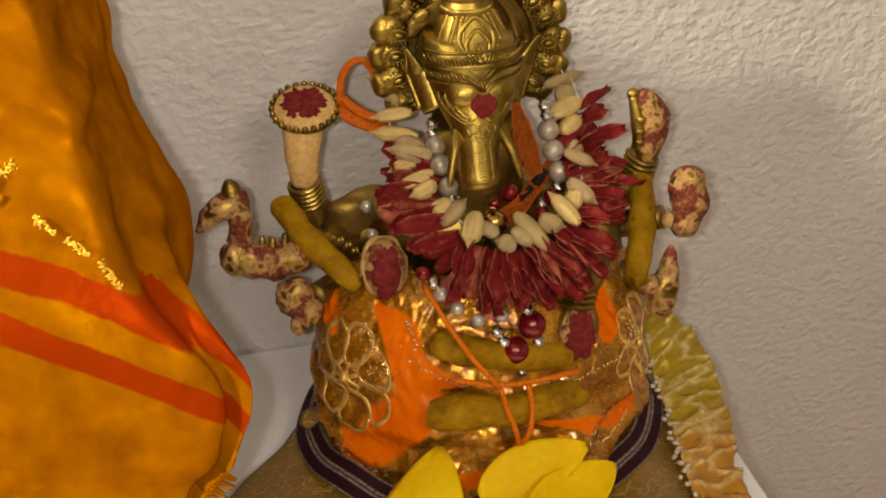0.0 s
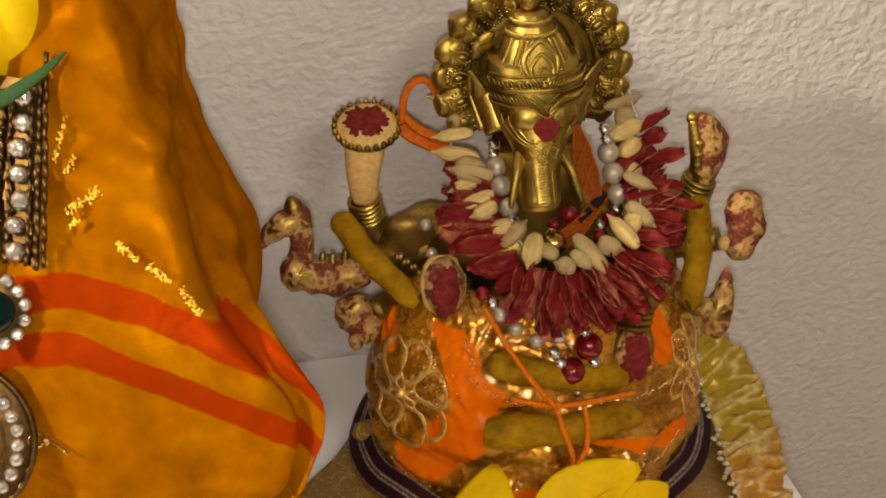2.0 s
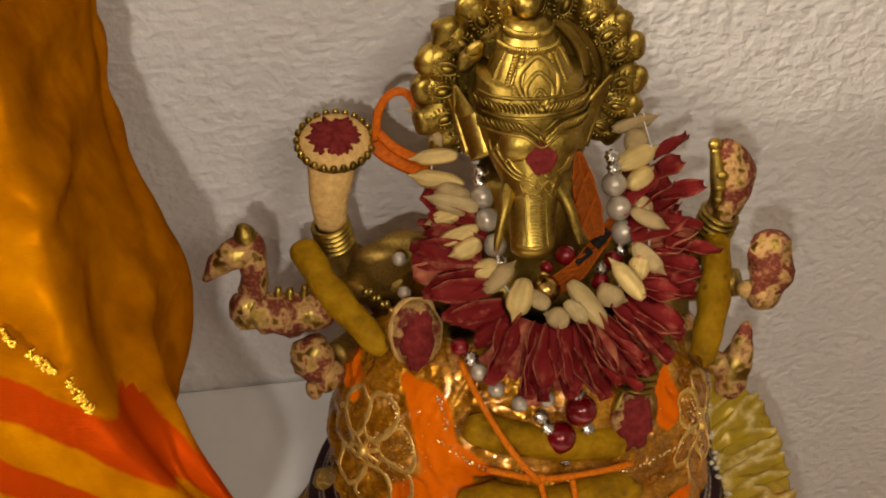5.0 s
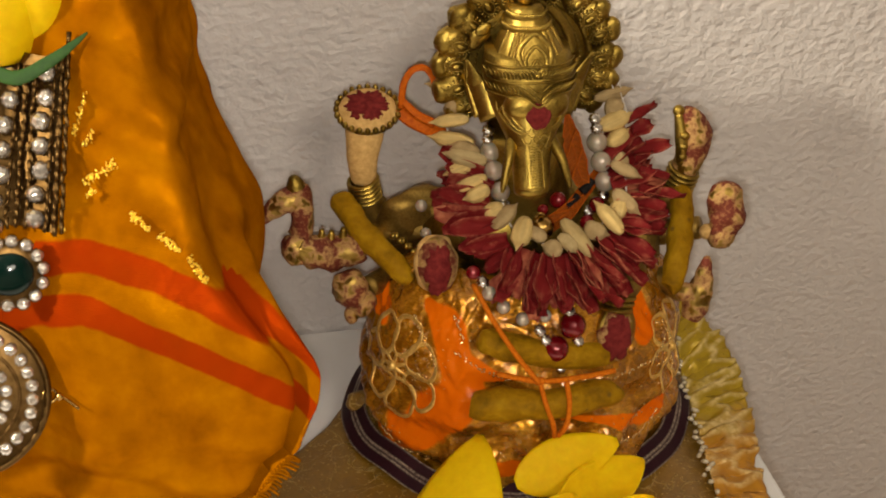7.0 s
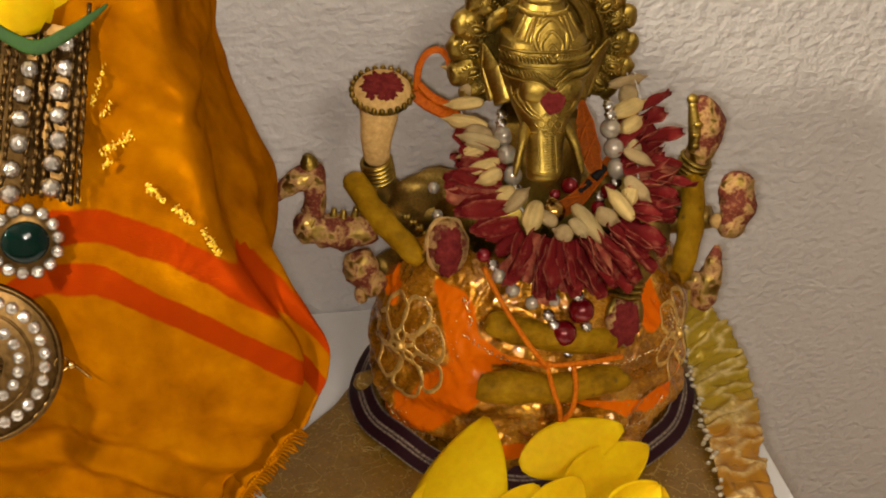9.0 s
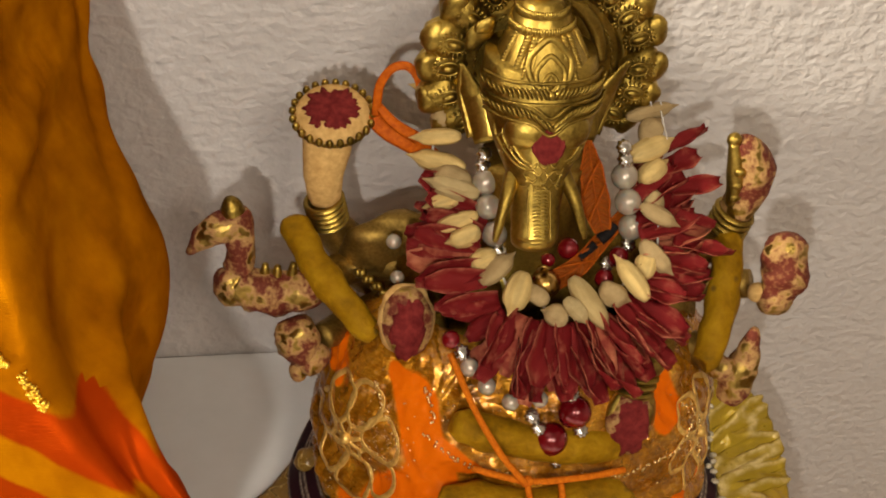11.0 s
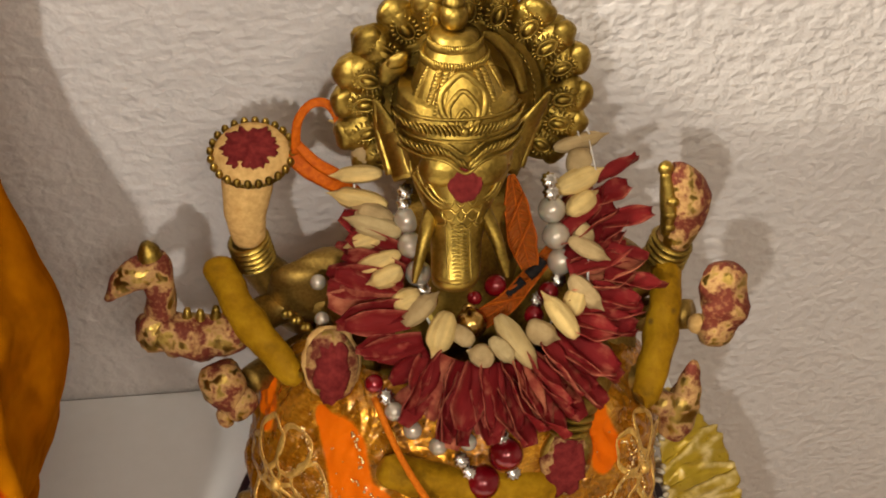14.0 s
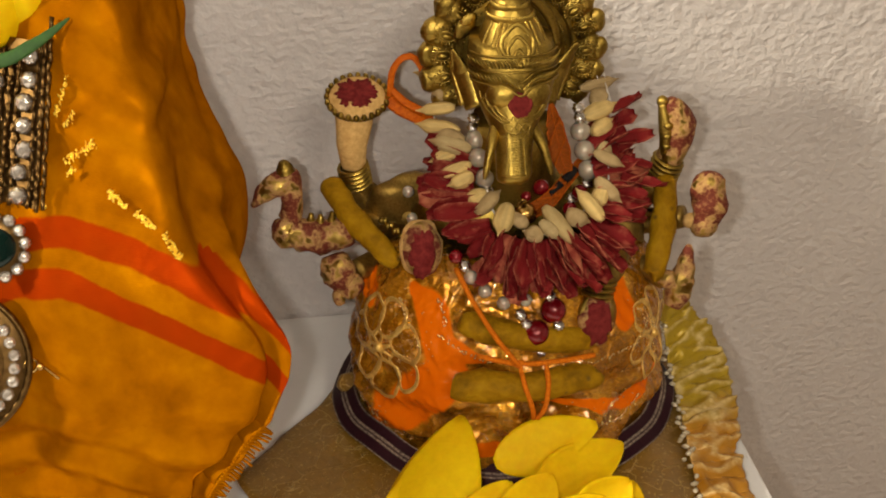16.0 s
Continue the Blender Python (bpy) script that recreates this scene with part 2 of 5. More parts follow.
def tissue():
    """sheer yellow tissue that turns orange brown towards its end, with cream highlights painted along the pleats'
    crests
    """
    n = Nodes("yellow_gold_tissue")
    along, crest_highlight = n.attribute("along"), n.attribute("crest_highlight")
    small, big = n.noise(300, 4), n.noise(60, 3)
    olive = n.mix(big, (0.24, 0.150, 0.006), (0.52, 0.350, 0.022))
    brown = n.mix(big, (0.30, 0.120, 0.006), (0.58, 0.270, 0.025))
    place = n.maths("ADD", along, n.maths("MULTIPLY", n.maths("SUBTRACT", big, 0.5), 0.35))
    colour = n.mix(n.ramp(place, (0.58, 0.0), (0.72, 1.0)), olive, brown)
    colour = n.mix(n.maths("MULTIPLY", n.ramp(crest_highlight, (0.45, 0.0), (1.0, 0.8)), n.ramp(small, (0.40, 0.3), (0.60, 1.0))), colour, (0.84, 0.66, 0.30))
    return n.done(colour, n.ramp(small, (0.3, 0.26), (0.7, 0.42)), 0.25, n.bump(small, 0.35, 0.0010), Specular_IOR_Level=0.3, Specular_Tint=(1.0, 0.8, 0.4), Coat_Weight=0.4, Coat_Roughness=0.10)


def plain(name, dark, light, rough=0.4, metal=0.0, scale=120, **more):
    n = Nodes(name)
    g = n.noise(scale, 4)
    return n.done(n.ramp(g, (0.3, dark), (0.7, light)), rough, metal, n.bump(g, 0.15, 0.0004), **more)


STUCCO = stucco()
PAINT = mottled("painted_plaster", (0.50, 0.46, 0.41), (0.60, 0.56, 0.50), 3, 0.8)
CEILING = mottled("ceiling_paint", (0.62, 0.60, 0.56), (0.72, 0.70, 0.66), 3, 0.85)
FLOOR = mottled("floor_boards", (0.16, 0.085, 0.035), (0.30, 0.17, 0.075), 6, 0.45)
TABLE = mottled("white_lacquer", (0.74, 0.725, 0.70), (0.80, 0.785, 0.765), 25, 0.42, bump=0.08)
BRASS = brass_finish("aged_brass", (0.10, 0.058, 0.008), (0.45, 0.305, 0.060), 0.30)
TARNISH = brass_finish("tarnished_brass", (0.14, 0.078, 0.014), (0.42, 0.27, 0.065), 0.44)
PASTED = smeared()
PASTE = powder("sandal_paste", (0.50, 0.29, 0.09), (0.72, 0.46, 0.17))
KUMKUM = powder("red_powder", (0.105, 0.010, 0.010), (0.215, 0.028, 0.024))
PETAL = petal_skin()
POD = pod_skin()
ROOT = root_skin()
SILK = silk()
ROBE = robe()
BROCADE = brocade()
BORDER = border()
THREAD = plain("orange_cotton_thread", (0.48, 0.10, 0.003), (0.68, 0.18, 0.006), 0.8, scale=900, Specular_IOR_Level=0.08)
RIBBON = plain("orange_gauze_ribbon", (0.40, 0.066, 0.001), (0.62, 0.135, 0.003), 0.6, scale=600, Specular_IOR_Level=0.12)
NET = plain("orange_net_thread", (0.24, 0.042, 0.001), (0.42, 0.090, 0.002), 0.6, scale=600, Specular_IOR_Level=0.12)
GAUZE = Nodes("orange_gauze_net")
net = GAUZE.noise(500, 3)
GAUZE = GAUZE.done(GAUZE.mix(net, (0.16, 0.034, 0.001), (0.34, 0.078, 0.002)), 0.6, 0.0, GAUZE.bump(net, 0.6, 0.0006), Specular_IOR_Level=0.12)
BLACK = plain("black_thread", (0.006, 0.005, 0.005), (0.02, 0.016, 0.014), 0.7, scale=900, Specular_IOR_Level=0.08)
WHITE_STRING = plain("white_string", (0.60, 0.56, 0.50), (0.75, 0.70, 0.62), 0.7, scale=900)
PEARL = plain("pearl", (0.36, 0.30, 0.22), (0.54, 0.46, 0.36), 0.24, 0.35, 60, Coat_Weight=0.8, Coat_Roughness=0.08, Subsurface_Weight=0.2, Subsurface_Scale=0.002)
REDBEAD = plain("red_lacquer_bead", (0.15, 0.002, 0.005), (0.24, 0.004, 0.010), 0.16, 0.35, 60, Coat_Weight=0.45, Coat_Roughness=0.04)
SILVER = plain("silver_metal", (0.45, 0.41, 0.36), (0.78, 0.74, 0.68), 0.22, 1.0, 300)
CRYSTAL = plain("foiled_rhinestone", (0.55, 0.50, 0.43), (0.94, 0.90, 0.84), 0.09, 0.85, 900, Coat_Weight=1.0, Coat_Roughness=0.03)
GLASS_BEAD = plain("clear_glass_bead", (0.42, 0.34, 0.20), (0.70, 0.62, 0.46), 0.18, 0.2, 300, Coat_Weight=1.0, Coat_Roughness=0.05)
GOLD = plain("gilt_metal", (0.28, 0.15, 0.03), (0.66, 0.42, 0.13), 0.24, 1.0, 400)
GOLDTHREAD = plain("gold_embroidery", (0.54, 0.30, 0.050), (0.90, 0.60, 0.17), 0.30, 0.55, 700)
SEQUIN = plain("pale_gold_sequin", (0.72, 0.48, 0.14), (0.98, 0.76, 0.38), 0.20, 0.9, 900)
ZARI = plain("bright_gold_thread", (0.92, 0.52, 0.02), (1.0, 0.74, 0.10), 0.34, 0.8, 700)
GILT = plain("dark_gilt_plate", (0.080, 0.043, 0.012), (0.175, 0.098, 0.032), 0.40, 1.0, 400)
EMERALD = plain("green_glass_stone", (0.001, 0.007, 0.005), (0.001, 0.014, 0.010), 0.08, 0.0, 60, Specular_IOR_Level=0.3)
YELLOW = mottled("yellow_flower_petal", (0.74, 0.40, 0.001), (0.92, 0.58, 0.002), 50, 0.55, Specular_IOR_Level=0.12, bump=0.25, depth=0.0006, Subsurface_Weight=0.2, Subsurface_Scale=0.006)
GREEN = mottled("green_sepal", (0.012, 0.045, 0.003), (0.032, 0.105, 0.008), 90, 0.7)
FRINGE = tissue()


# ---------------------------------------------------------------- shapes
class Shape:
    def __init__(self):
        self.v, self.f, self.m, self.fields = [], [], [], {}

    def add(self, verts, faces, mat=0):
        n = len(self.v)
        self.v += [tuple(p) for p in verts]
        self.f += [tuple(n + i for i in face) for face in faces]
        self.m += [mat] * len(faces)
        return self

    def grid(self, at, nu, nv, mat=0, closed=False, caps=False):
        """at(u, v) with u and v from 0 to 1; closed: u goes round."""
        cu = nu if closed else nu + 1
        verts = [at(i / nu, j / nv) for j in range(nv + 1) for i in range(cu)]
        faces = [(j * cu + i, j * cu + (i + 1) % cu, (j + 1) * cu + (i + 1) % cu, (j + 1) * cu + i)
                 for j in range(nv) for i in range(nu)]
        if caps:
            faces += [tuple(reversed(range(cu))), tuple(range(nv * cu, (nv + 1) * cu))]
        return self.add(verts, faces, mat)

    def ell(self, c, r, turn=None, mat=0, seg=14, rings=9, rough=0.0, fine=160):
        c, r = Vector(c), (r, r, r) if isinstance(r, (int, float)) else r
        turn = turn or Matrix.Identity(3)

        def at(u, v):
            a, b = 2 * math.pi * u, math.pi * (v - 0.5)
            b = max(-1.5, min(1.5, b))
            p = Vector((math.cos(a) * math.cos(b) * r[0], math.sin(a) * math.cos(b) * r[1], math.sin(b) * r[2]))
            p = turn @ p
            if rough:
                p *= 1 + rough * noise.noise((c + p) * fine)
            return c + p

        return self.grid(at, seg, rings, mat, True, True)

    def tube(self, pts, radii, mat=0, n=10, smooth=6, flat=None, rough=0.0):
        """A tube along a smooth curve through pts; radii at the points; flat: (direction, how much thinner)."""
        pts = [Vector(p) for p in pts]
        radii = [radii] * len(pts) if isinstance(radii, (int, float)) else list(radii)
        path, rad = spline(pts, smooth), [float(x) for x in np.interp(np.linspace(0, len(pts) - 1, (len(pts) - 1) * smooth + 1), range(len(pts)), radii)]
        side = Vector((0, 0, 1)) if abs((path[1] - path[0]).normalized().z) < 0.9 else Vector((0, 1, 0))
        rows = []
        for i, p in enumerate(path):
            t = (path[min(i + 1, len(path) - 1)] - path[max(i - 1, 0)]).normalized()
            side = (side - t * side.dot(t)).normalized()
            other = t.cross(side)
            row = []
            for k in range(n):
                a = 2 * math.pi * k / n
                d = side * math.cos(a) + other * math.sin(a)
                if flat:
                    axis = Vector(flat[0]).normalized()
                    d = d - axis * d.dot(axis) * (1 - flat[1])
                q = p + d * rad[i]
                if rough:
                    q += d * rad[i] * rough * noise.noise(q * 170)
                row.append(q)
            rows.append(row)
        verts = [q for row in rows for q in row]
        faces = [(j * n + k, j * n + (k + 1) % n, (j + 1) * n + (k + 1) % n, (j + 1) * n + k) for j in range(len(rows) - 1) for k in range(n)]
        faces += [tuple(reversed(range(n))), tuple(range((len(rows) - 1) * n, len(rows) * n))]
        return self.add(verts, faces, mat)

    def ring(self, c, normal, radius, thick, mat=0, n=24, k=8, squash=1.0):
        turn = Vector(normal).to_track_quat("Z", "Y").to_matrix()
        c = Vector(c)

        def at(u, v):
            a, b = 2 * math.pi * u, 2 * math.pi * v
            d = Vector((math.cos(a), math.sin(a) * squash, 0))
            return c + turn @ (d * (radius + thick * math.cos(b)) + Vector((0, 0, thick * math.sin(b))))

        return self.grid(at, n, k, mat, True)

    def mesh(self, name, mats):
        me = bpy.data.meshes.new(name)
        me.from_pydata(self.v, [], self.f)
        me.polygons.foreach_set("material_index", self.m)
        me.polygons.foreach_set("use_smooth", [True] * len(self.f))
        for m in mats if isinstance(mats, (list, tuple)) else [mats]:
            me.materials.append(m)
        for key, values in self.fields.items():
            me.attributes.new(key, "FLOAT", "POINT").data.foreach_set("value", values)
        me.update()
        return me


def spline(pts, steps):
    """Catmull-Rom through the points"""
    if len(pts) == 2:
        return [pts[0].lerp(pts[1], i / steps) for i in range(steps + 1)]
    out = []
    for i in range(len(pts) - 1):
        a, b, c, d = pts[max(i - 1, 0)], pts[i], pts[i + 1], pts[min(i + 2, len(pts) - 1)]
        for s in range(steps):
            t = s / steps
            out.append(0.5 * (2 * b + (c - a) * t + (2 * a - 5 * b + 4 * c - d) * t * t + (3 * b - a - 3 * c + d) * t ** 3))
    return out + [pts[-1]]


def bump1(x, c, w):
    return math.exp(-((x - c) / w) ** 2)


WORLD = {}


def thing(name, place, label, category, group=""):
    ob = tagged(new(name), label, category, group)
    ob.empty_display_size = 0.01
    ob.location = place
    WORLD[ob.name] = Matrix.Translation(place)
    return ob


def part(name, shape, mats, parent=None, label="", m=None):
    """A mesh object from a Shape, or from a mesh to be shared, under a thing or a part; built in world metres unless m is given."""
    me = shape if isinstance(shape, bpy.types.Mesh) else shape.mesh(name, mats)
    ob = new(name, me)
    m = m or Matrix.Identity(4)
    ob.matrix_basis = m
    if parent:
        ob.parent, ob.matrix_parent_inverse = parent, WORLD[parent.name].inverted()
    WORLD[ob.name] = m
    return tagged(ob, label)


def thick(ob, metres, offset=-1.0):
    mod = ob.modifiers.new("thickness", "SOLIDIFY")
    mod.thickness, mod.offset = metres, offset
    return ob


def box(x0, x1, y0, y1, z0, z1, soft=0.0):
    bm = bmesh.new()
    bmesh.ops.create_cube(bm, size=1)
    for v in bm.verts:
        v.co = ((x0 + x1) / 2 + v.co.x * (x1 - x0), (y0 + y1) / 2 + v.co.y * (y1 - y0), (z0 + z1) / 2 + v.co.z * (z1 - z0))
    if soft:
        bmesh.ops.bevel(bm, geom=bm.edges[:], offset=soft, segments=3, affect="EDGES", profile=0.5)
    me = bpy.data.meshes.new("box")
    bm.to_mesh(me)
    bm.free()
    return me


def slab(name, mat, *size, soft=0.0, parent=None):
    me = box(*size, soft=soft)
    me.materials.append(mat)
    return part(name, me, None, parent)


# ---------------------------------------------------------------- the room
# besides wall_north all is unseen, added to close the room and reflect in brass
for name, mat, size in (
    ("wall_north", STUCCO, (-2.0, 2.0, 0.0, 0.12, -0.76, 1.70)),
    ("wall_south", PAINT, (-2.0, 2.0, -3.12, -3.0, -0.76, 1.70)),
    ("wall_west", PAINT, (-2.12, -2.0, -3.12, 0.12, -0.76, 1.70)),
    ("wall_east", PAINT, (2.0, 2.12, -3.12, 0.12, -0.76, 1.70)),
    ("floor", FLOOR, (-2.12, 2.12, -3.12, 0.12, -0.86, -0.76)),
    ("ceiling", CEILING, (-2.12, 2.12, -3.12, 0.12, 1.70, 1.80)),
):
    tagged(slab(name, mat, *size), kind="structure")

table = thing("altar_table", (-0.25, -0.22, -0.76), "white lacquered table pushed against the stucco wall", "table")
slab("tabletop", TABLE, -0.62, 0.1045, -0.46, -0.0015, -0.024, 0.0, soft=0.0018, parent=table)
for x in (-0.60, 0.045):
    for y in (-0.44, -0.06):
        slab("leg", TABLE, x, x + 0.04, y, y + 0.04, -0.76, -0.0245, soft=0.003, parent=table)


# ---------------------------------------------------------------- the brass statue: one mesh
def statue():
    s = Shape()
    B, SM, PA, RED, T = 0, 1, 2, 3, 4
    # seat, torso and shoulders
    s.ell((0, -0.082, 0.018), (0.062, 0.046, 0.020), mat=B, seg=24)
    s.ell((0.002, -0.084, 0.052), (0.050, 0.040, 0.040), mat=B, seg=24)
    s.ell((0.002, -0.072, 0.098), (0.044, 0.022, 0.022), mat=B, seg=20)
    s.tube([(0.002, -0.072, 0.10), (0.001, -0.074, 0.145)], [0.022, 0.017], B, 14)
    # crown
    s.tube([(0, -0.0735, 0.165), (0, -0.0735, 0.172), (0, -0.0727, 0.180), (-0.0005, -0.0715, 0.189), (-0.001, -0.0703, 0.1985)],
           [0.0172, 0.0180, 0.0148, 0.0106, 0.0060], B, 30, 6)
    for z, y, r, t in ((0.1915, -0.0712, 0.0092, 0.0010), (0.1957, -0.0706, 0.0070, 0.0012)):
        s.ring((-0.0008, y, z), (0, -0.15, 1), r, t, B, 30)
    s.ell((-0.001, -0.0700, 0.2025), (0.0041, 0.0041, 0.0046), mat=B)
    s.tube([(-0.001, -0.0695, 0.206), (-0.001, -0.0690, 0.2125)], [0.0036, 0.0014], B)
    for k in range(34):
        a = math.pi * (1.06 + 0.88 * k / 33)
        for z, y, r in ((0.1915, -0.0712, 0.0099), (0.1957, -0.0706, 0.0080)):
            s.ell((-0.0008 + r * math.cos(a), y + r * math.sin(a), z), (0.0006, 0.0010, 0.0018), mat=B, seg=6, rings=4)
    # raised leaf and ribbed bands on the front of the crown
    def crown(x, z, out=0.0):
        r = float(np.interp(z, (0.165, 0.172, 0.180, 0.189, 0.1985), (0.0172, 0.0180, 0.0148, 0.0106, 0.0060)))
        y = float(np.interp(z, (0.165, 0.172, 0.180, 0.189, 0.1985), (-0.0735, -0.0735, -0.0727, -0.0715, -0.0703)))
        return Vector((x, y - math.sqrt(max(r * r - x * x, 1e-7)) - out, z))
    for h, w, t in ((1.0, 0.0066, 0.0011), (0.72, 0.0044, 0.0009), (0.42, 0.0022, 0.0008)):
        pts = [crown(w * math.sin(math.pi * q) ** 0.8 * side, 0.1752 + 0.0152 * h * q, 0.0006) for side, qs in ((-1, (0, 0.3, 0.6, 0.85, 1)), (1, (0.85, 0.6, 0.3, 0))) for q in qs]
        s.tube(pts, t, B, 8, 5)
    s.ell(crown(0, 0.1780), (0.0014, 0.0012, 0.0024), mat=B, seg=8, rings=6)
    for side in (-1, 1):
        for x0, x1 in ((0.0092, 0.0044), (0.0116, 0.0062), (0.0155, 0.0088)):
            for k in range(16):
                q = k / 15
                s.ell(crown(side * (x0 + (x1 - x0) * q), 0.1765 + 0.0138 * q, 0.0004), (0.0016, 0.0014, 0.0007), Euler((0, side * 0.5, 0)).to_matrix(), B, 6, 4)
        s.tube([crown(side * 0.0120, 0.1765, 0.0003), crown(side * 0.0100, 0.1815, 0.0003), crown(side * 0.0078, 0.1870, 0.0003)], 0.0006, B, 6)
        s.tube([crown(side * 0.0070, 0.1765, 0.0003), crown(side * 0.0056, 0.1815, 0.0003), crown(side * 0.0038, 0.1875, 0.0003)], 0.0006, B, 6)
    # halo of curled lobes behind the head
    centre = Vector((0.0040, -0.0560, 0.1690))
    s.ell(centre, (0.0310, 0.0050, 0.0325), mat=B, seg=28)
    s.ring(centre + Vector((0, -0.004, 0)), (0, -1, 0.1), 0.0265, 0.0016, B, 40)
    for k in range(15):
        a = math.radians(-34 + 248 * k / 14)
        d, w = Vector((math.cos(a), 0, math.sin(a))), Vector((-math.sin(a), 0, math.cos(a)))
        big = 1.06 if d.x < -0.2 else 0.98
        c = centre + d * (0.0326 + 0.0008 * (k % 2)) + Vector((0, -0.002 - 0.0012 * (k % 3), 0))
        turn = Matrix((d, Vector((0, 1, 0)), w)).transposed()
        s.ell(c, (0.0078 * big, 0.0050 * big, 0.0062 * big), turn, B, 22, 14, 0.22, 200)
        s.ell(c + d * 0.0040 + Vector((0, -0.0022, 0)), (0.0040 * big, 0.0030, 0.0052 * big), turn, B, 16, 10, 0.26, 240)
        # an oval boss in a ring of notches on the lobe's face
        boss = c - d * 0.0022 + Vector((0, -0.0050, 0.0004))
        s.ell(boss, (0.0025, 0.0011, 0.0012), turn, B, 12, 7)
        s.tube([boss + d * (0.0034 * math.cos(q * 0.5236)) + w * (0.0022 * math.sin(q * 0.5236)) for q in range(13)], 0.0004, B, 5, 3)
        for q in range(18):
            b_ = 2 * math.pi * q / 18
            p = boss + d * (0.0046 * math.cos(b_)) + w * (0.0035 * math.sin(b_))
            s.ell(p + Vector((0, 0.0004, 0)), (0.0010, 0.0009, 0.00045), Matrix((d * math.cos(b_) + w * math.sin(b_), Vector((0, 1, 0)), w * math.cos(b_) - d * math.sin(b_))).transposed(), B, 6, 4)
    for k in range(44):
        a = math.radians(-40 + 260 * k / 43)
        s.ell(centre + Vector((math.cos(a) * 0.0222, -0.0052, math.sin(a) * 0.0235)), (0.0005, 0.0007, 0.0011), Euler((0, -a, 0)).to_matrix(), B, 6, 4)
    # leaf ornaments beside the crown and a swept lock
    for k, (dx, dz, a, r) in enumerate(((0, 0, 0.9, 0.0034), (0.0016, 0.0034, 0.7, 0.0024))):
        s.ell((-0.0185 + dx, -0.0660 - 0.0005 * k, 0.1835 + dz), (r * 1.7, 0.0015, r), Euler((0, -a, 0)).to_matrix(), B, 16, 10, 0.25, 300)
    s.tube([(0.0075, -0.0690, 0.1960), (0.0125, -0.0675, 0.1925), (0.0180, -0.0665, 0.1850), (0.0215, -0.0660, 0.1740)], [0.0008, 0.0020, 0.0024, 0.0014], B, 10, 6, ((0, -1, 0.2), 0.5))
    # long face: level slices with their front, half width and half depth
    LEVEL = (0.1315, 0.1345, 0.142, 0.150, 0.156, 0.162, 0.168, 0.174, 0.182)
    FRONT = (-0.1075, -0.1085, -0.1035, -0.0998, -0.0978, -0.0955, -0.0938, -0.0922, -0.0870)
    WIDE = (0.0068, 0.0074, 0.0076, 0.0098, 0.0132, 0.0160, 0.0180, 0.0188, 0.0170)
    DEEP = (0.0056, 0.0064, 0.0074, 0.0105, 0.0140, 0.0155, 0.0165, 0.0170, 0.0150)

    def face(x, z, out=0.0):
        f, a, d = (float(np.interp(z, LEVEL, row)) for row in (FRONT, WIDE, DEEP))
        cx = float(np.interp(z, (0.1315, 0.15, 0.165), (-0.0034, -0.0016, 0.0)))
        q = max(-0.98, min(0.98, (x - cx) / a))
        return Vector((x, f + d - d * math.sqrt(1 - q * q) - out, z + out * 0.4))

    def slice_at(u, v):
        z = LEVEL[0] + (LEVEL[-1] - LEVEL[0]) * v
        f, a, d = (float(np.interp(z, LEVEL, row)) for row in (FRONT, WIDE, DEEP))
        cx = float(np.interp(z, (0.1315, 0.15, 0.165), (-0.0034, -0.0016, 0.0)))
        t = 2 * math.pi * u
        return Vector((cx + a * math.sin(t), f + d - d * math.cos(t), z))

    s.grid(slice_at, 40, 36, B, True, True)
    for side in (-1, 1):
        s.ell(face(side * 0.0062, 0.1655, -0.0022), (0.0072, 0.0040, 0.0060), Euler((-0.3, 0, side * 0.2)).to_matrix(), B, 18, 12)
        # lids and wrinkles
        for q in range(3):
            e = 0.0018 * q
            s.tube([face(side * (0.0152 - e), 0.1645, 0.0), face(side * (0.0148 - e), 0.1612 + e * 0.2, 0.0003), face(side * (0.0128 - e * 0.9), 0.1580 + e * 0.4, 0.0004), face(side * (0.0098 - e * 0.6), 0.1556 + e * 0.5, 0.0003), face(side * (0.0070 - e * 0.5), 0.1546 + e * 0.6, 0.0)],
                   [0.0002, 0.0007, 0.0008, 0.0006, 0.0002], B, 6)
        s.ell(face(side * 0.0103, 0.1604, -0.0004), (0.0020, 0.0010, 0.0012), Euler((0, side * 0.6, 0)).to_matrix(), B, 10, 7)
        for q in range(6):
            e = 0.0013 * q
            s.tube([face(side * (0.0060 + e), 0.1668 - 0.0004 * q, 0.0), face(side * (0.0078 + e), 0.1645 - 0.0006 * q, 0.00025), face(side * (0.0074 + e * 1.05), 0.1618 - 0.0005 * q, 0.0003), face(side * (0.0092 + e * 0.7), 0.1590 - 0.0002 * q, 0.0)],
                   [0.0002, 0.00055, 0.0006, 0.0002], B, 6, 4)
        # tusks
        x = -0.0018 + side * 0.0106
        s.tube([(x - side * 0.003, -0.0925, 0.1500), (x - side * 0.0002, -0.0985, 0.1455), (x + side * 0.0024, -0.1028, 0.1375), (x + side * 0.0034, -0.1044, 0.1335)], [0.0027, 0.0021, 0.0015, 0.0007], B, 12)
        # ears: upright blades with a rolled rim
        tip = Vector((0.0290 if side > 0 else -0.0240, -0.0697, 0.1760))
        base = Vector((side * 0.0160, -0.0785, 0.1530))
        mid = tip.lerp(base, 0.5) + Vector((side * -0.0006, 0.003, 0))
        s.tube([tip, tip.lerp(mid, 0.6), mid, base], [0.0006, 0.0032, 0.0050, 0.0040], B, 12, 6, ((side * 0.55, -0.80, 0.2), 0.32))
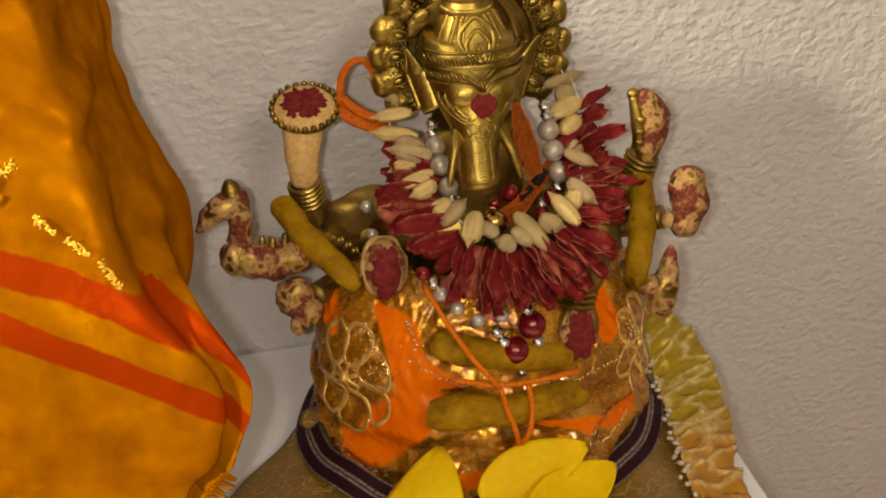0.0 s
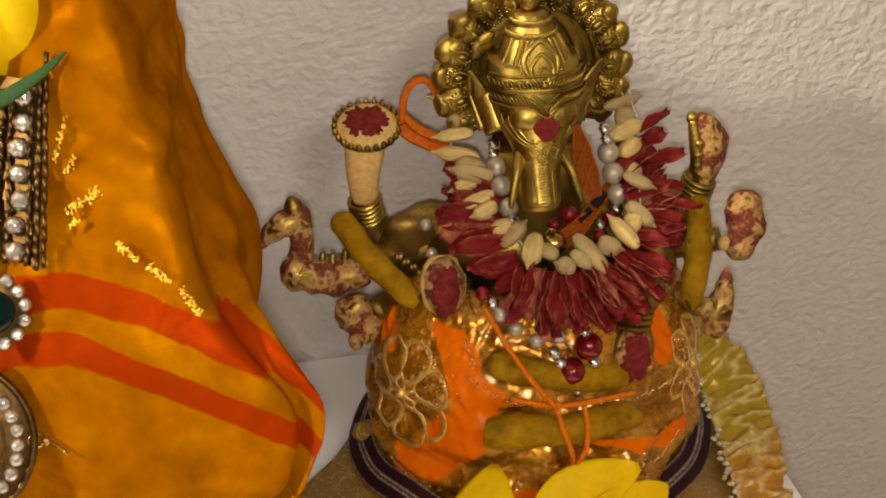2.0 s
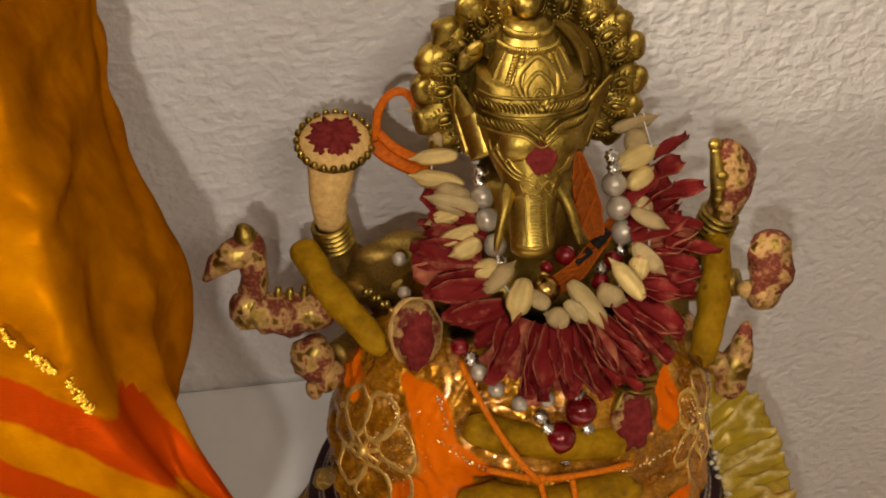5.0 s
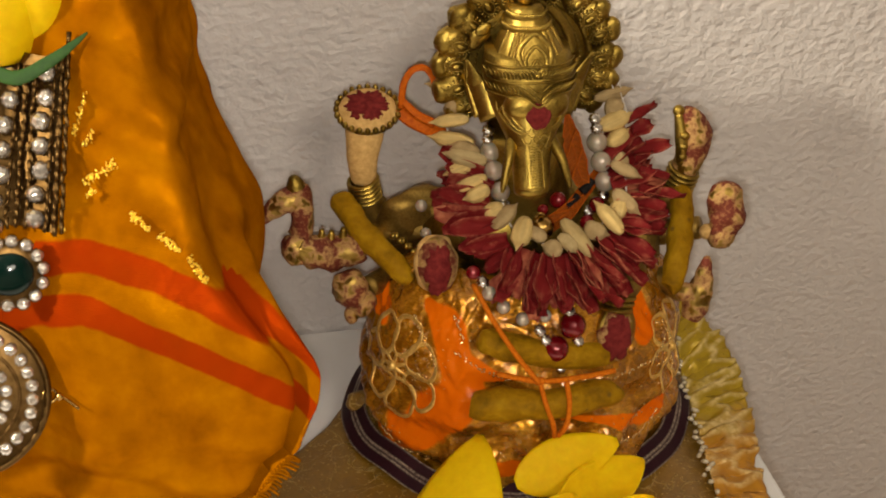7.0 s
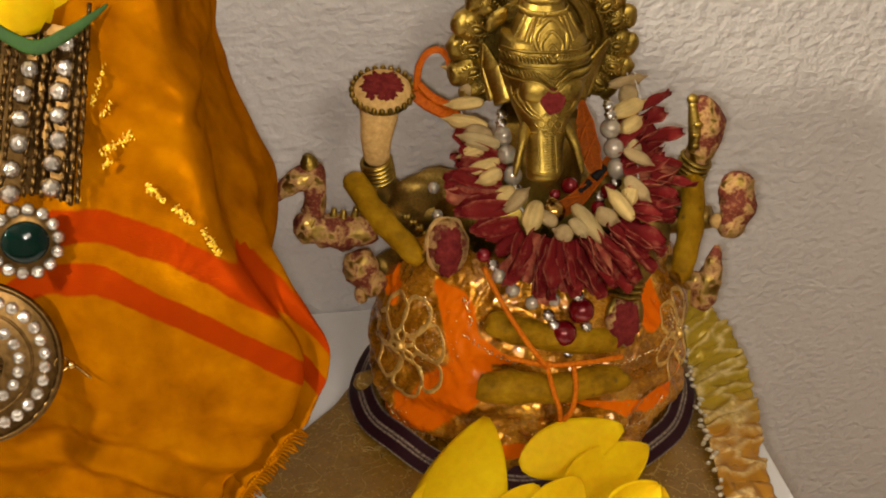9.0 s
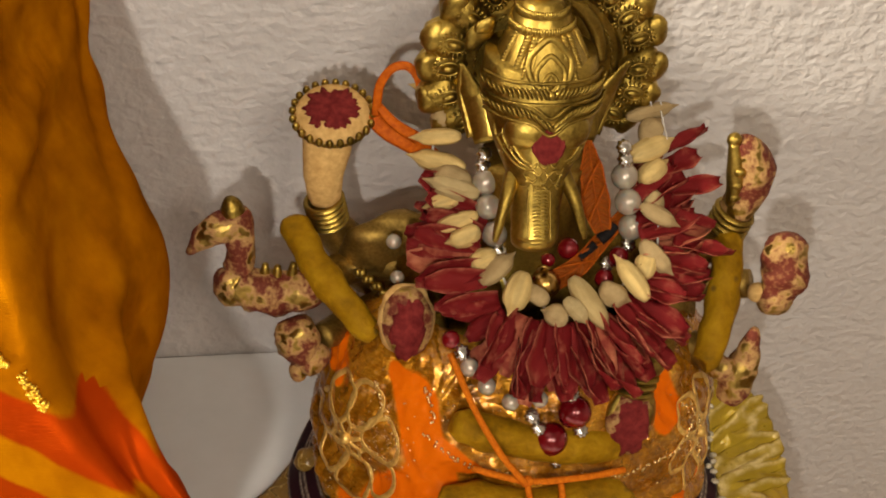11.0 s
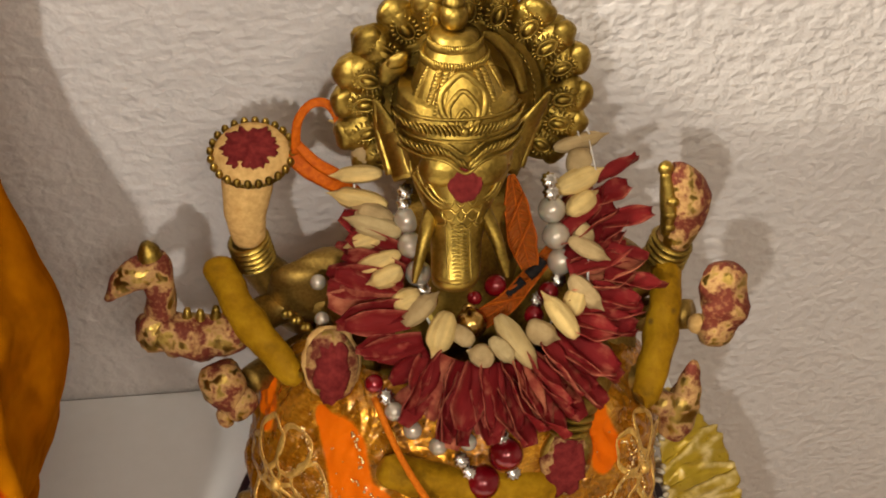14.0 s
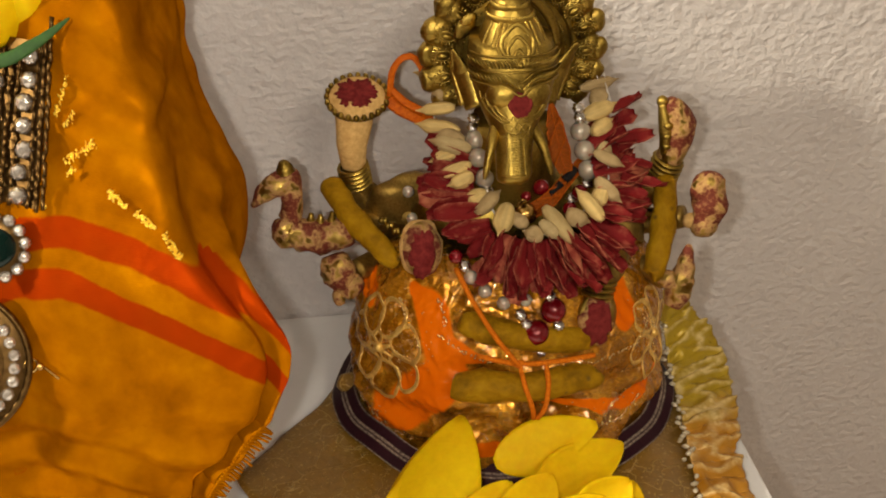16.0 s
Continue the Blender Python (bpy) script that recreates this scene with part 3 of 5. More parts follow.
        s.tube([tip, tip.lerp(mid, 0.6) + Vector((side * 0.0022, 0.0015, 0)), mid + Vector((side * 0.0036, 0.0025, 0)), base + Vector((side * 0.004, 0.003, 0))], [0.0007, 0.0011, 0.0013, 0.0015], B, 8)
    # shoulders
    s.ell((-0.040, -0.0620, 0.0965), (0.0185, 0.0085, 0.0235), Euler((0.2, -0.55, 0)).to_matrix(), T, 24, 16, 0.25, 90)
    s.ell((0.048, -0.0660, 0.098), (0.019, 0.011, 0.024), Euler((0.2, 0.35, 0)).to_matrix(), T, 24, 16, 0.12)
    for k in range(16):
        s.ell((-0.0545 + 0.0014 * k, -0.0735 - 0.0004 * k, 0.0985 - 0.0012 * k + 0.0014 * (k % 2)), (0.0017, 0.0014, 0.0017), mat=B, seg=8, rings=5)
    # brow bands: two twisted rows that dip to a point
    for row in (0, 1):
        def brow(q, dz=0.0):
            drop = 0.0040 * math.exp(-(q / 0.22) ** 2) if row == 0 else 0.0
            z = 0.1700 + 0.0052 * row + dz + 0.0016 * math.cos(q * 1.5) - drop
            return face(0.0182 * q, z, 0.0006)
        for k in range(29):
            q = -1 + k / 14
            s.ell(brow(q), (0.0006, 0.0015, 0.0024), Euler((0, 0.6 if q > 0 else -0.6, 0)).to_matrix(), B, 6, 4)
        for dz in (-0.0026, 0.0026):
            s.tube([brow(k / 8 - 1, dz) for k in range(17)], 0.0006, B, 6, 3)
    s.ell(face(0, 0.1765, 0.0008), 0.0014, mat=B)
    # red mark on the forehead, engraved rings down the nose
    s.ell(face(-0.0002, 0.1618, 0.0), (0.0052, 0.0013, 0.0054), Euler((-0.36, 0, 0)).to_matrix(), RED, 64, 10, 0.16, 1100)
    for k in range(17):
        z = 0.1500 - 0.0150 * k / 16
        for side in (-1, 1):
            s.tube([face(-0.0024 + side * 0.0001, z, 0.0002), face(-0.0024 + side * 0.0012, z + 0.0003, 0.0003), face(-0.0024 + side * 0.0022, z - 0.0002, 0.0)], [0.0003, 0.0004, 0.0002], B, 5, 3)
    for side in (-1, 1):
        s.tube([face(-0.0016 + side * w, z, 0.0002) for w, z in ((0.0006, 0.1520), (0.0030, 0.1545), (0.0056, 0.1535), (0.0044, 0.1505), (0.0068, 0.1490))], 0.0005, B, 6, 4)
        s.tube([face(-0.0026 + side * 0.0034, z, 0.0001) for z in (0.1490, 0.1450, 0.1400, 0.1350)], 0.0004, B, 5, 3)
    for row in range(4):
        for k in range(-1, 2):
            z = 0.1565 - 0.0022 * row
            x = -0.0016 + 0.0034 * k + 0.0017 * (row % 2)
            s.tube([face(x - 0.0015, z + 0.0008, 0.0), face(x - 0.0006, z - 0.0006, 0.0003), face(x + 0.0006, z - 0.0006, 0.0003), face(x + 0.0015, z + 0.0008, 0.0)], [0.0002, 0.0005, 0.0005, 0.0002], B, 6, 3)
    s.ring((-0.0034, -0.1022, 0.1345), (0, -0.2, -1), 0.0060, 0.0007, B, 20)
    # raised arm with the lotus disc
    s.tube([(-0.030, -0.066, 0.104), (-0.050, -0.056, 0.094), (-0.0605, -0.0555, 0.103), (-0.0650, -0.0580, 0.1165)], [0.011, 0.0085, 0.0068, 0.0056], T, 14)
    for k in range(5):
        s.ring((-0.0650 + 0.0004 * k, -0.0580 + 0.0002 * k, 0.1180 - 0.0021 * k), (-0.25, -0.1, 1), 0.0062, 0.0011, B, 18, 6)
    for k in range(9):
        s.ell((-0.0560 + 0.0025 * math.cos(k * 2.4), -0.0605, 0.1010 + 0.0028 * math.sin(k * 2.4)), 0.0014, mat=B, seg=7, rings=5)
    s.tube([(-0.0645, -0.0580, 0.1185), (-0.0652, -0.0595, 0.1290), (-0.0640, -0.0575, 0.1390), (-0.0628, -0.0540, 0.1460)], [0.0052, 0.0066, 0.0080, 0.0085], PA, 16, 6, ((0, -0.8, 0.2), 0.75), 0.06)
    n = Vector((-0.06, -0.40, 0.91)).normalized()
    turn = n.to_track_quat("Z", "Y").to_matrix()
    c = Vector((-0.0618, -0.0525, 0.1482))
    s.ell(c, (0.0128, 0.0118, 0.0042), turn, PA, 26, 8, 0.05)
    s.ell(c - n * 0.0012, (0.0134, 0.0124, 0.0036), turn, B, 26, 8)
    s.ell(c + n * 0.0034, (0.0086, 0.0076, 0.0016), turn, RED, 72, 8, 0.42, 620)
    for k in range(24):
        a = 2 * math.pi * k / 24
        s.ell(c + turn @ Vector((0.0130 * math.cos(a), 0.0120 * math.sin(a), 0.0006)), (0.0014, 0.0014, 0.0020), turn, B, 7, 5)
    # arm with the bird-headed hook
    s.tube([(-0.030, -0.068, 0.099), (-0.055, -0.064, 0.094), (-0.072, -0.077, 0.097)], [0.008, 0.0058, 0.0054], T, 12, 6, None, 0.2)
    s.tube([(-0.0690, -0.0795, 0.0995), (-0.0800, -0.0800, 0.0962), (-0.0895, -0.0790, 0.0985), (-0.0952, -0.0780, 0.1020)], [0.0062, 0.0074, 0.0070, 0.0062], SM, 18, 6, None, 0.30)
    s.ell((-0.0955, -0.0785, 0.1000), (0.0066, 0.0060, 0.0082), None, SM, 20, 14, 0.28, 200)
    s.tube([(-0.0940, -0.0775, 0.1060), (-0.0930, -0.0765, 0.1130), (-0.0938, -0.0755, 0.1210), (-0.0950, -0.0750, 0.1265)], [0.0054, 0.0048, 0.0054, 0.0050], SM, 16, 6, None, 0.25)
    s.tube([(-0.0930, -0.0755, 0.1235), (-0.1000, -0.0760, 0.1215), (-0.1055, -0.0766, 0.1170), (-0.1098, -0.0772, 0.1126)], [0.0060, 0.0054, 0.0036, 0.0010], SM, 14, 6, ((0.5, 0, 0.85), 0.8), 0.3)
    s.tube([(-0.0945, -0.0750, 0.1250), (-0.0952, -0.0745, 0.1290), (-0.0960, -0.0745, 0.1318)], [0.0044, 0.0036, 0.0014], B, 12)
    for x, z in ((-0.0860, 0.1050), (-0.0820, 0.1040), (-0.0770, 0.1050)):
        s.tube([(x, -0.079, 0.100), (x + 0.0008, -0.0785, z + 0.003)], [0.0028, 0.0010], B, 8)
    # lower arm with the small bowl
    s.tube([(-0.040, -0.068, 0.083), (-0.055, -0.076, 0.081), (-0.068, -0.089, 0.084)], [0.007, 0.0052, 0.0044], T, 12, 6, None, 0.2)
    s.ell((-0.0755, -0.0925, 0.0865), (0.0074, 0.0070, 0.0086), None, SM, 16, 10, 0.3)
    s.ell((-0.0710, -0.0940, 0.0800), (0.0055, 0.0050, 0.0062), None, SM, 14, 9, 0.25)
    s.ell((-0.0758, -0.0945, 0.0755), (0.0030, 0.0030, 0.0045), None, SM, 10, 7, 0.25)
    # open palm
    s.tube([(-0.030, -0.080, 0.080), (-0.042, -0.088, 0.082), (-0.0410, -0.0945, 0.0920)], [0.011, 0.0085, 0.0072], B, 12)
    tilt = Euler((-0.35, 0.05, 0)).to_matrix()
    s.ell((-0.0410, -0.1012, 0.0997), (0.0084, 0.0046, 0.0122), tilt, SM, 18, 12, 0.10)
    s.ell((-0.0410, -0.0994, 0.0997), (0.0096, 0.0046, 0.0130), tilt, PA, 24, 14, 0.16, 200)
    s.ell((-0.0410, -0.1038, 0.0997), (0.0058, 0.0035, 0.0100), tilt, RED, 36, 14, 0.26, 420)
    # raised arm on the other side
    s.tube([(0.030, -0.070, 0.100), (0.055, -0.068, 0.096), (0.068, -0.073, 0.108), (0.0722, -0.0750, 0.1180)], [0.011, 0.0085, 0.0070, 0.0058], T, 14)
    for k in range(4):
        s.ring((0.0728 - 0.0006 * k, -0.0750, 0.1200 - 0.0022 * k), (0.3, -0.1, 1), 0.0064, 0.0011, B, 18, 6)
    s.tube([(0.0728, -0.0750, 0.1195), (0.0752, -0.0752, 0.1290), (0.0758, -0.0748, 0.1375), (0.0728, -0.0742, 0.1440), (0.0690, -0.0735, 0.1470)], [0.0052, 0.0068, 0.0072, 0.0058, 0.0030], SM, 14, 6, None, 0.14)
    s.tube([(0.0700, -0.0770, 0.1250), (0.0690, -0.0775, 0.1360), (0.0672, -0.0745, 0.1478)], [0.0022, 0.0030, 0.0020], B, 10, 6, None, 0.2)
    s.ell((0.0672, -0.0742, 0.1485), (0.0026, 0.0024, 0.0026), mat=B, seg=10, rings=7)
    for z in (0.1290, 0.1340, 0.1390):
        s.ell((0.0695, -0.0792, z), (0.0024, 0.0016, 0.0018), mat=B, seg=8, rings=6)
    s.tube([(0.046, -0.072, 0.104), (0.052, -0.080, 0.090), (0.050, -0.088, 0.072)], [0.008, 0.011, 0.009], T, 14, 6, None, 0.3)
    # middle arm and fist
    s.tube([(0.040, -0.074, 0.092), (0.064, -0.076, 0.090), (0.0800, -0.0845, 0.0960)], [0.009, 0.0060, 0.0050], T, 12)
    for k in range(3):
        s.ring((0.0705 + 0.0024 * k, -0.0790 - 0.001 * k, 0.0920 + 0.001 * k), (1, -0.3, 0.2), 0.0064, 0.0012, B, 16, 6)
    s.ell((0.0862, -0.0905, 0.1150), (0.0066, 0.0058, 0.0066), None, SM, 14, 9, 0.14)
    s.ell((0.0868, -0.0925, 0.1050), (0.0062, 0.0058, 0.0082), None, SM, 14, 9, 0.18)
    s.ell((0.0852, -0.0945, 0.0975), (0.0068, 0.0058, 0.0052), None, SM, 14, 9, 0.22)
    s.tube([(0.0850, -0.0930, 0.0945), (0.0872, -0.0925, 0.1050), (0.0866, -0.0900, 0.1165), (0.0862, -0.0892, 0.1200)], [0.0056, 0.0074, 0.0068, 0.0030], SM, 18, 6, None, 0.35)
    s.ell((0.0795, -0.0925, 0.0985), (0.0036, 0.0036, 0.0034), None, PA, 10, 7, 0.15)
    # lower arm with the pointed attribute
    s.tube([(0.040, -0.078, 0.082), (0.054, -0.090, 0.080), (0.066, -0.107, 0.078)], [0.0075, 0.0052, 0.0044], T, 12, 6, None, 0.2)
    s.tube([(0.0746, -0.1070, 0.0955), (0.0738, -0.1078, 0.0885), (0.0725, -0.1088, 0.0805), (0.0708, -0.1102, 0.0720), (0.0690, -0.1110, 0.0670)], [0.0012, 0.0034, 0.0056, 0.0060, 0.0038], SM, 14, 6, None, 0.35)
    s.ell((0.0660, -0.1095, 0.0800), (0.0046, 0.0040, 0.0040), None, SM, 12, 8, 0.25)
    # resting arm and palm in front
    s.tube([(0.045, -0.088, 0.085), (0.040, -0.108, 0.090), (0.0325, -0.1170, 0.0860)], [0.0095, 0.0070, 0.0055], T, 12)
    for k in range(3):
        s.ring((0.0330 - 0.0008 * k, -0.1168 - 0.001 * k, 0.0870 - 0.0022 * k), (-0.2, -0.3, -1), 0.0062, 0.0012, B, 16, 6)
    tilt = Euler((-0.35, 0.25, 0.1)).to_matrix()
    s.ell((0.0305, -0.1240, 0.0735), (0.0084, 0.0042, 0.0114), tilt, SM, 20, 14, 0.25, 260)
    s.ell((0.0308, -0.1228, 0.0735), (0.0094, 0.0042, 0.0124), tilt, B, 18, 12, 0.08)
    s.ell((0.0305, -0.1262, 0.0728), (0.0068, 0.0034, 0.0098), tilt, RED, 40, 14, 0.30, 420)
    ob = part("brass_statue", s, [BRASS, PASTED, PASTE, KUMKUM, TARNISH])
    return tagged(ob, "aged brass six-armed seated statue daubed with red powder", "statue")


statue()


# ---------------------------------------------------------------- the statue's clothes
def waist(z):
    a = float(np.interp(z, (0.0, 0.012, 0.03, 0.05, 0.068, 0.080, 0.090, 0.096), (0.063, 0.0672, 0.0680, 0.0690, 0.0680, 0.0640, 0.0530, 0.038)))
    b = float(np.interp(z, (0.0, 0.012, 0.03, 0.05, 0.068, 0.080, 0.090, 0.096), (0.055, 0.0600, 0.0600, 0.0530, 0.0460, 0.0390, 0.0310, 0.024)))
    return a, b


def wrap_at(turn, z, out=0.0):
    """A point of the silk wrap: turn 0 is the front, in radians."""
    a, b = waist(z)
    d = Vector((math.sin(turn), -math.cos(turn), 0))
    fold = 0.0024 * math.sin(9 * turn + 70 * z + 3 * math.sin(2 * turn)) * bump1(z, 0.02, 0.03)
    fold += 0.0022 * math.sin(z * 330 + 2.2 * math.cos(turn * 1.5) + 5 * noise.noise((turn * 1.2, z * 20, 3.0))) * bump1(z, 0.03, 0.025)
    fold += 0.0030 * noise.noise((turn * 2.2, z * 45, 7.0))
    q = (turn * 5.5 + 1.5 * noise.noise((turn * 3, z * 40, 1.0)), z * 95, 4.0)
    fold += 0.0022 * (0.45 - abs(noise.noise(q))) + 0.0014 * (0.4 - abs(noise.noise((turn * 14, z * 210, 2.0))))
    return Vector((0.0015 + d.x * a, -0.085 + d.y * b, z)) + d * (fold + out)


garment = thing("silk_wrap", (0, -0.085, 0.0), "orange silk wrap with gold brocade tied around the brass statue", "garment")
s = Shape()
s.grid(lambda u, v: wrap_at((u - 0.5) * 2 * math.pi, 0.004 + 0.092 * v), 360, 110, 0, True)
# orange fields between the organza: runs of (x, z, half width)
FIELDS = (((-0.044, 0.084, 0.0030), (-0.039, 0.079, 0.0065), (-0.037, 0.066, 0.0070), (-0.035, 0.058, 0.0085), (-0.041, 0.048, 0.0080), (-0.049, 0.036, 0.0080), (-0.057, 0.027, 0.0065), (-0.062, 0.019, 0.0045)),
          ((-0.034, 0.065, 0.0065), (-0.020, 0.063, 0.0016)), ((0.006, 0.043, 0.0012), (0.026, 0.0395, 0.0018), (0.044, 0.0320, 0.0045), (0.055, 0.0330, 0.0045), (0.061, 0.0400, 0.0025)),
          ((0.041, 0.082, 0.0045), (0.045, 0.070, 0.0050)), ((-0.064, 0.074, 0.0030), (-0.061, 0.088, 0.0035)), ((-0.030, 0.024, 0.0025), (-0.006, 0.021, 0.0025)))


def field(x, z):
    """how deep a place lies in an orange field: 1 on its middle line, 0 at twice its width"""
    best = 0.0
    for run in FIELDS:
        for (x0, z0, w0), (x1, z1, w1) in zip(run, run[1:]):
            dx, dz = x1 - x0, z1 - z0
            q = max(0.0, min(1.0, ((x - x0) * dx + (z - z0) * dz) / (dx * dx + dz * dz)))
            best = max(best, 1 - math.hypot(x - x0 - dx * q, z - z0 - dz * q) / (2 * (w0 + (w1 - w0) * q)))
    return best


gold = [1.0 - field(p[0], p[2]) if p[1] < -0.085 else 1.0 for p in s.v]
s.fields["gold"] = gold
wrap = thick(part("wrap", s, SILK, garment), 0.0012)


def motif(name, turn0, z0, size, start, count):
    """an embroidered flower: looped petal outlines and ribs laid on the wrap"""
    s = Shape()
    normal = (math.sin(turn0), -math.cos(turn0), 0.1)
    for k in range(count):
        a = start + 2 * math.pi * k / count
        d, w = (math.cos(a), math.sin(a)), (-math.sin(a), math.cos(a))
        loop = []
        for q in range(13):
            b = 2 * math.pi * q / 12
            along, across = size * (0.62 - 0.36 * math.cos(b)), size * 0.27 * math.sin(b) * (1.15 - 0.35 * math.cos(b))
            x, z = along * d[0] + across * w[0], along * d[1] + across * w[1]
            loop.append(wrap_at(turn0 + x / 0.062, max(0.006, min(0.094, z0 + z)), 0.0002))
        s.tube(loop, 0.0011, 0, 8, 3, (normal, 0.25))
        rib = [wrap_at(turn0 + size * q * d[0] / 0.062, max(0.006, min(0.094, z0 + size * q * d[1])), 0.0003) for q in (0.05, 0.15, 0.26)]
        s.tube(rib, [0.0011, 0.0010, 0.0008], 0, 8, 3, (normal, 0.3))
    s.ell(wrap_at(turn0, z0, 0.0006), 0.0022, mat=0, seg=10, rings=6)
    return part(name, s, GOLDTHREAD, garment, "gold embroidered flower")


motif("embroidered_flower", -1.07, 0.058, 0.0225, 0.35, 7)
motif("embroidered_flower", 0.98, 0.056, 0.0190, 0.1, 6)


def trim_line(pts, radius, parent, mat=GOLDTHREAD):
    s = Shape()
    path = spline([wrap_at(t, z, 0.0004) for t, z in pts], 24)
    rnd = random.Random(len(path))
    for i, p in enumerate(path[::2]):
        r = radius * rnd.uniform(0.45, 0.85)
        s.ell(p + Vector((rnd.gauss(0, 0.0005), 0, rnd.gauss(0, 0.0005))), r, mat=0, seg=8, rings=6)
    return part("beaded_trim", s, mat, parent)


for line in (((-0.60, 0.070), (-0.45, 0.066), (-0.30, 0.0635), (-0.17, 0.0630)), ((0.16, 0.060), (0.35, 0.0585), (0.55, 0.0580), (0.70, 0.0595), (0.82, 0.0630), (0.90, 0.0690)),
             ((-0.95, 0.081), (-0.90, 0.075), (-0.80, 0.070), (-0.72, 0.064)), ((-0.66, 0.083), (-0.60, 0.080), (-0.56, 0.074)), ((-1.20, 0.024), (-1.00, 0.019), (-0.80, 0.020)),
             ((0.30, 0.036), (0.45, 0.030), (0.65, 0.026), (0.85, 0.030)), ((0.85, 0.070), (0.95, 0.062), (1.02, 0.052), (1.00, 0.044))):
    trim_line(line, 0.0008, garment, SEQUIN)
# tiny beads scattered over the organza to imitate its glints
for t0, z0, dt, dz, count in ((-0.83, 0.060, 0.09, 0.009, 90), (-1.17, 0.030, 0.09, 0.007, 60), (-0.36, 0.030, 0.16, 0.004, 60), (-0.30, 0.0150, 0.20, 0.004, 90), (0.45, 0.031, 0.16, 0.007, 80),
                              (0.90, 0.058, 0.12, 0.012, 70), (-0.42, 0.082, 0.12, 0.006, 40), (0.72, 0.030, 0.16, 0.008, 50)):
    rnd = random.Random(int(z0 * 1e4) + count)
    s = Shape()
    for k in range(count):
        p = wrap_at(t0 + rnd.gauss(0, dt), max(0.008, min(0.092, z0 + rnd.gauss(0, dz * 0.7))), 0.0002)
        s.ell(p, (rnd.uniform(0.0002, 0.0005), rnd.uniform(0.0002, 0.0004), rnd.uniform(0.0002, 0.0004)), mat=0, seg=6, rings=4)
    part("sequin_patch", s, SEQUIN, garment, "tiny pale gold beads imitating glints")


def skirt_edge(turn):
    """how far the brocade reaches on the table, by the direction from the statue"""
    r = float(np.interp(math.degrees(turn), (-180, -106, -95, -78.6, -70, -50, 0, 50, 90, 120, 180), (0.075, 0.078, 0.088, 0.110, 0.132, 0.140, 0.120, 0.112, 0.098, 0.085, 0.075)))
    return r + 0.002 * math.sin(9 * turn + 0.6)


skirt = thing("brocade_skirt", (0, -0.09, 0.0), "brown and gold brocade cloth with purple border lying on the table", "cloth")
s = Shape()


def skirt_at(u, v):
    turn = (u - 0.5) * 2 * math.pi
    r = 0.045 + (skirt_edge(turn) - 0.045) * v
    x, y = 0.0 + r * math.sin(turn), -0.088 - r * 0.86 * math.cos(turn)
    y = min(y, -0.012)
    z = 0.0035 + 0.004 * (1 - v) + 0.0022 * (1 + math.sin(8 * turn + 4 * v)) * (0.4 + 0.6 * v) * 0.5 + 0.0012 * (1 + noise.noise((x * 60, y * 60, 0)))
    return Vector((min(x, 0.101), y, z))


s.grid(skirt_at, 160, 26, 0, True)
thick(part("cloth", s, BROCADE, skirt), 0.0009, 1.0)
s = Shape()


def border_at(u, v):
    turn = (u - 0.5) * 2 * math.pi
    a, b = 0.0695 + 0.0105 * v, 0.0590 + 0.0095 * v
    p = Vector((0.0005 + a * math.sin(turn), -0.086 - b * math.cos(turn), 0))
    p.z = 0.0165 - 0.0075 * v + 0.0010 * math.sin(11 * turn) + 0.0016 * math.sin(5 * turn + 1)
    return p


s.grid(border_at, 160, 10, 0, True)
s.fields["across"] = [j / 10 for j in range(11) for i in range(160)]
thick(part("border", s, BORDER, skirt, "dark purple border with silver lines"), 0.0012)

s = Shape()
s.ell((-0.0715, -0.0790, 0.0150), (0.0062, 0.0052, 0.0050), None, 0, 20, 12, 0.25, 220)
part("cloth_knot", s, BROCADE, skirt, "bunched end of the cloth")

# pleated tissue that falls beside the wrap to the table's edge
pleats = thing("pleated_tissue_trim", (0.10, -0.1, 0.0), "yellow gold tissue trim in narrow pleats beside the statue", "cloth")
LEFT = [Vector(p) for p in ((0.0735, -0.076, 0.046), (0.0780, -0.080, 0.030), (0.0795, -0.090, 0.016), (0.0785, -0.105, 0.011), (0.0755, -0.126, 0.009), (0.0715, -0.148, 0.008), (0.0690, -0.176, 0.007))]
RIGHT = [Vector(p) for p in ((0.0830, -0.068, 0.044), (0.0970, -0.070, 0.032), (0.1055, -0.080, 0.020), (0.1075, -0.095, 0.011), (0.1040, -0.118, 0.007), (0.0945, -0.146, 0.006), (0.0910, -0.176, 0.005))]
left, right = spline(LEFT, 40), spline(RIGHT, 40)


def pleat_at(u, v):
    i = min(int(v * (len(left) - 1)), len(left) - 1)
    p = left[i].lerp(right[i], u)
    ridge = (1 - abs(noise.noise((u * 1.3 + 0.4 * v, v * 17, 8)))) ** 4 + 0.6 * (1 - abs(noise.noise((u * 2.5 - v * 7, v * 12, 3)))) ** 5
    p.z += 0.0019 * ridge + 0.0010 * math.sin(math.pi * u) + 0.0012 * noise.noise((u * 5, v * 26, 2))
    p.x += (0.0012 * ridge + 0.0028 * noise.noise((v * 9, 1, 0)) + 0.0014 * noise.noise((v * 42, 4, 0))) * u
    return p


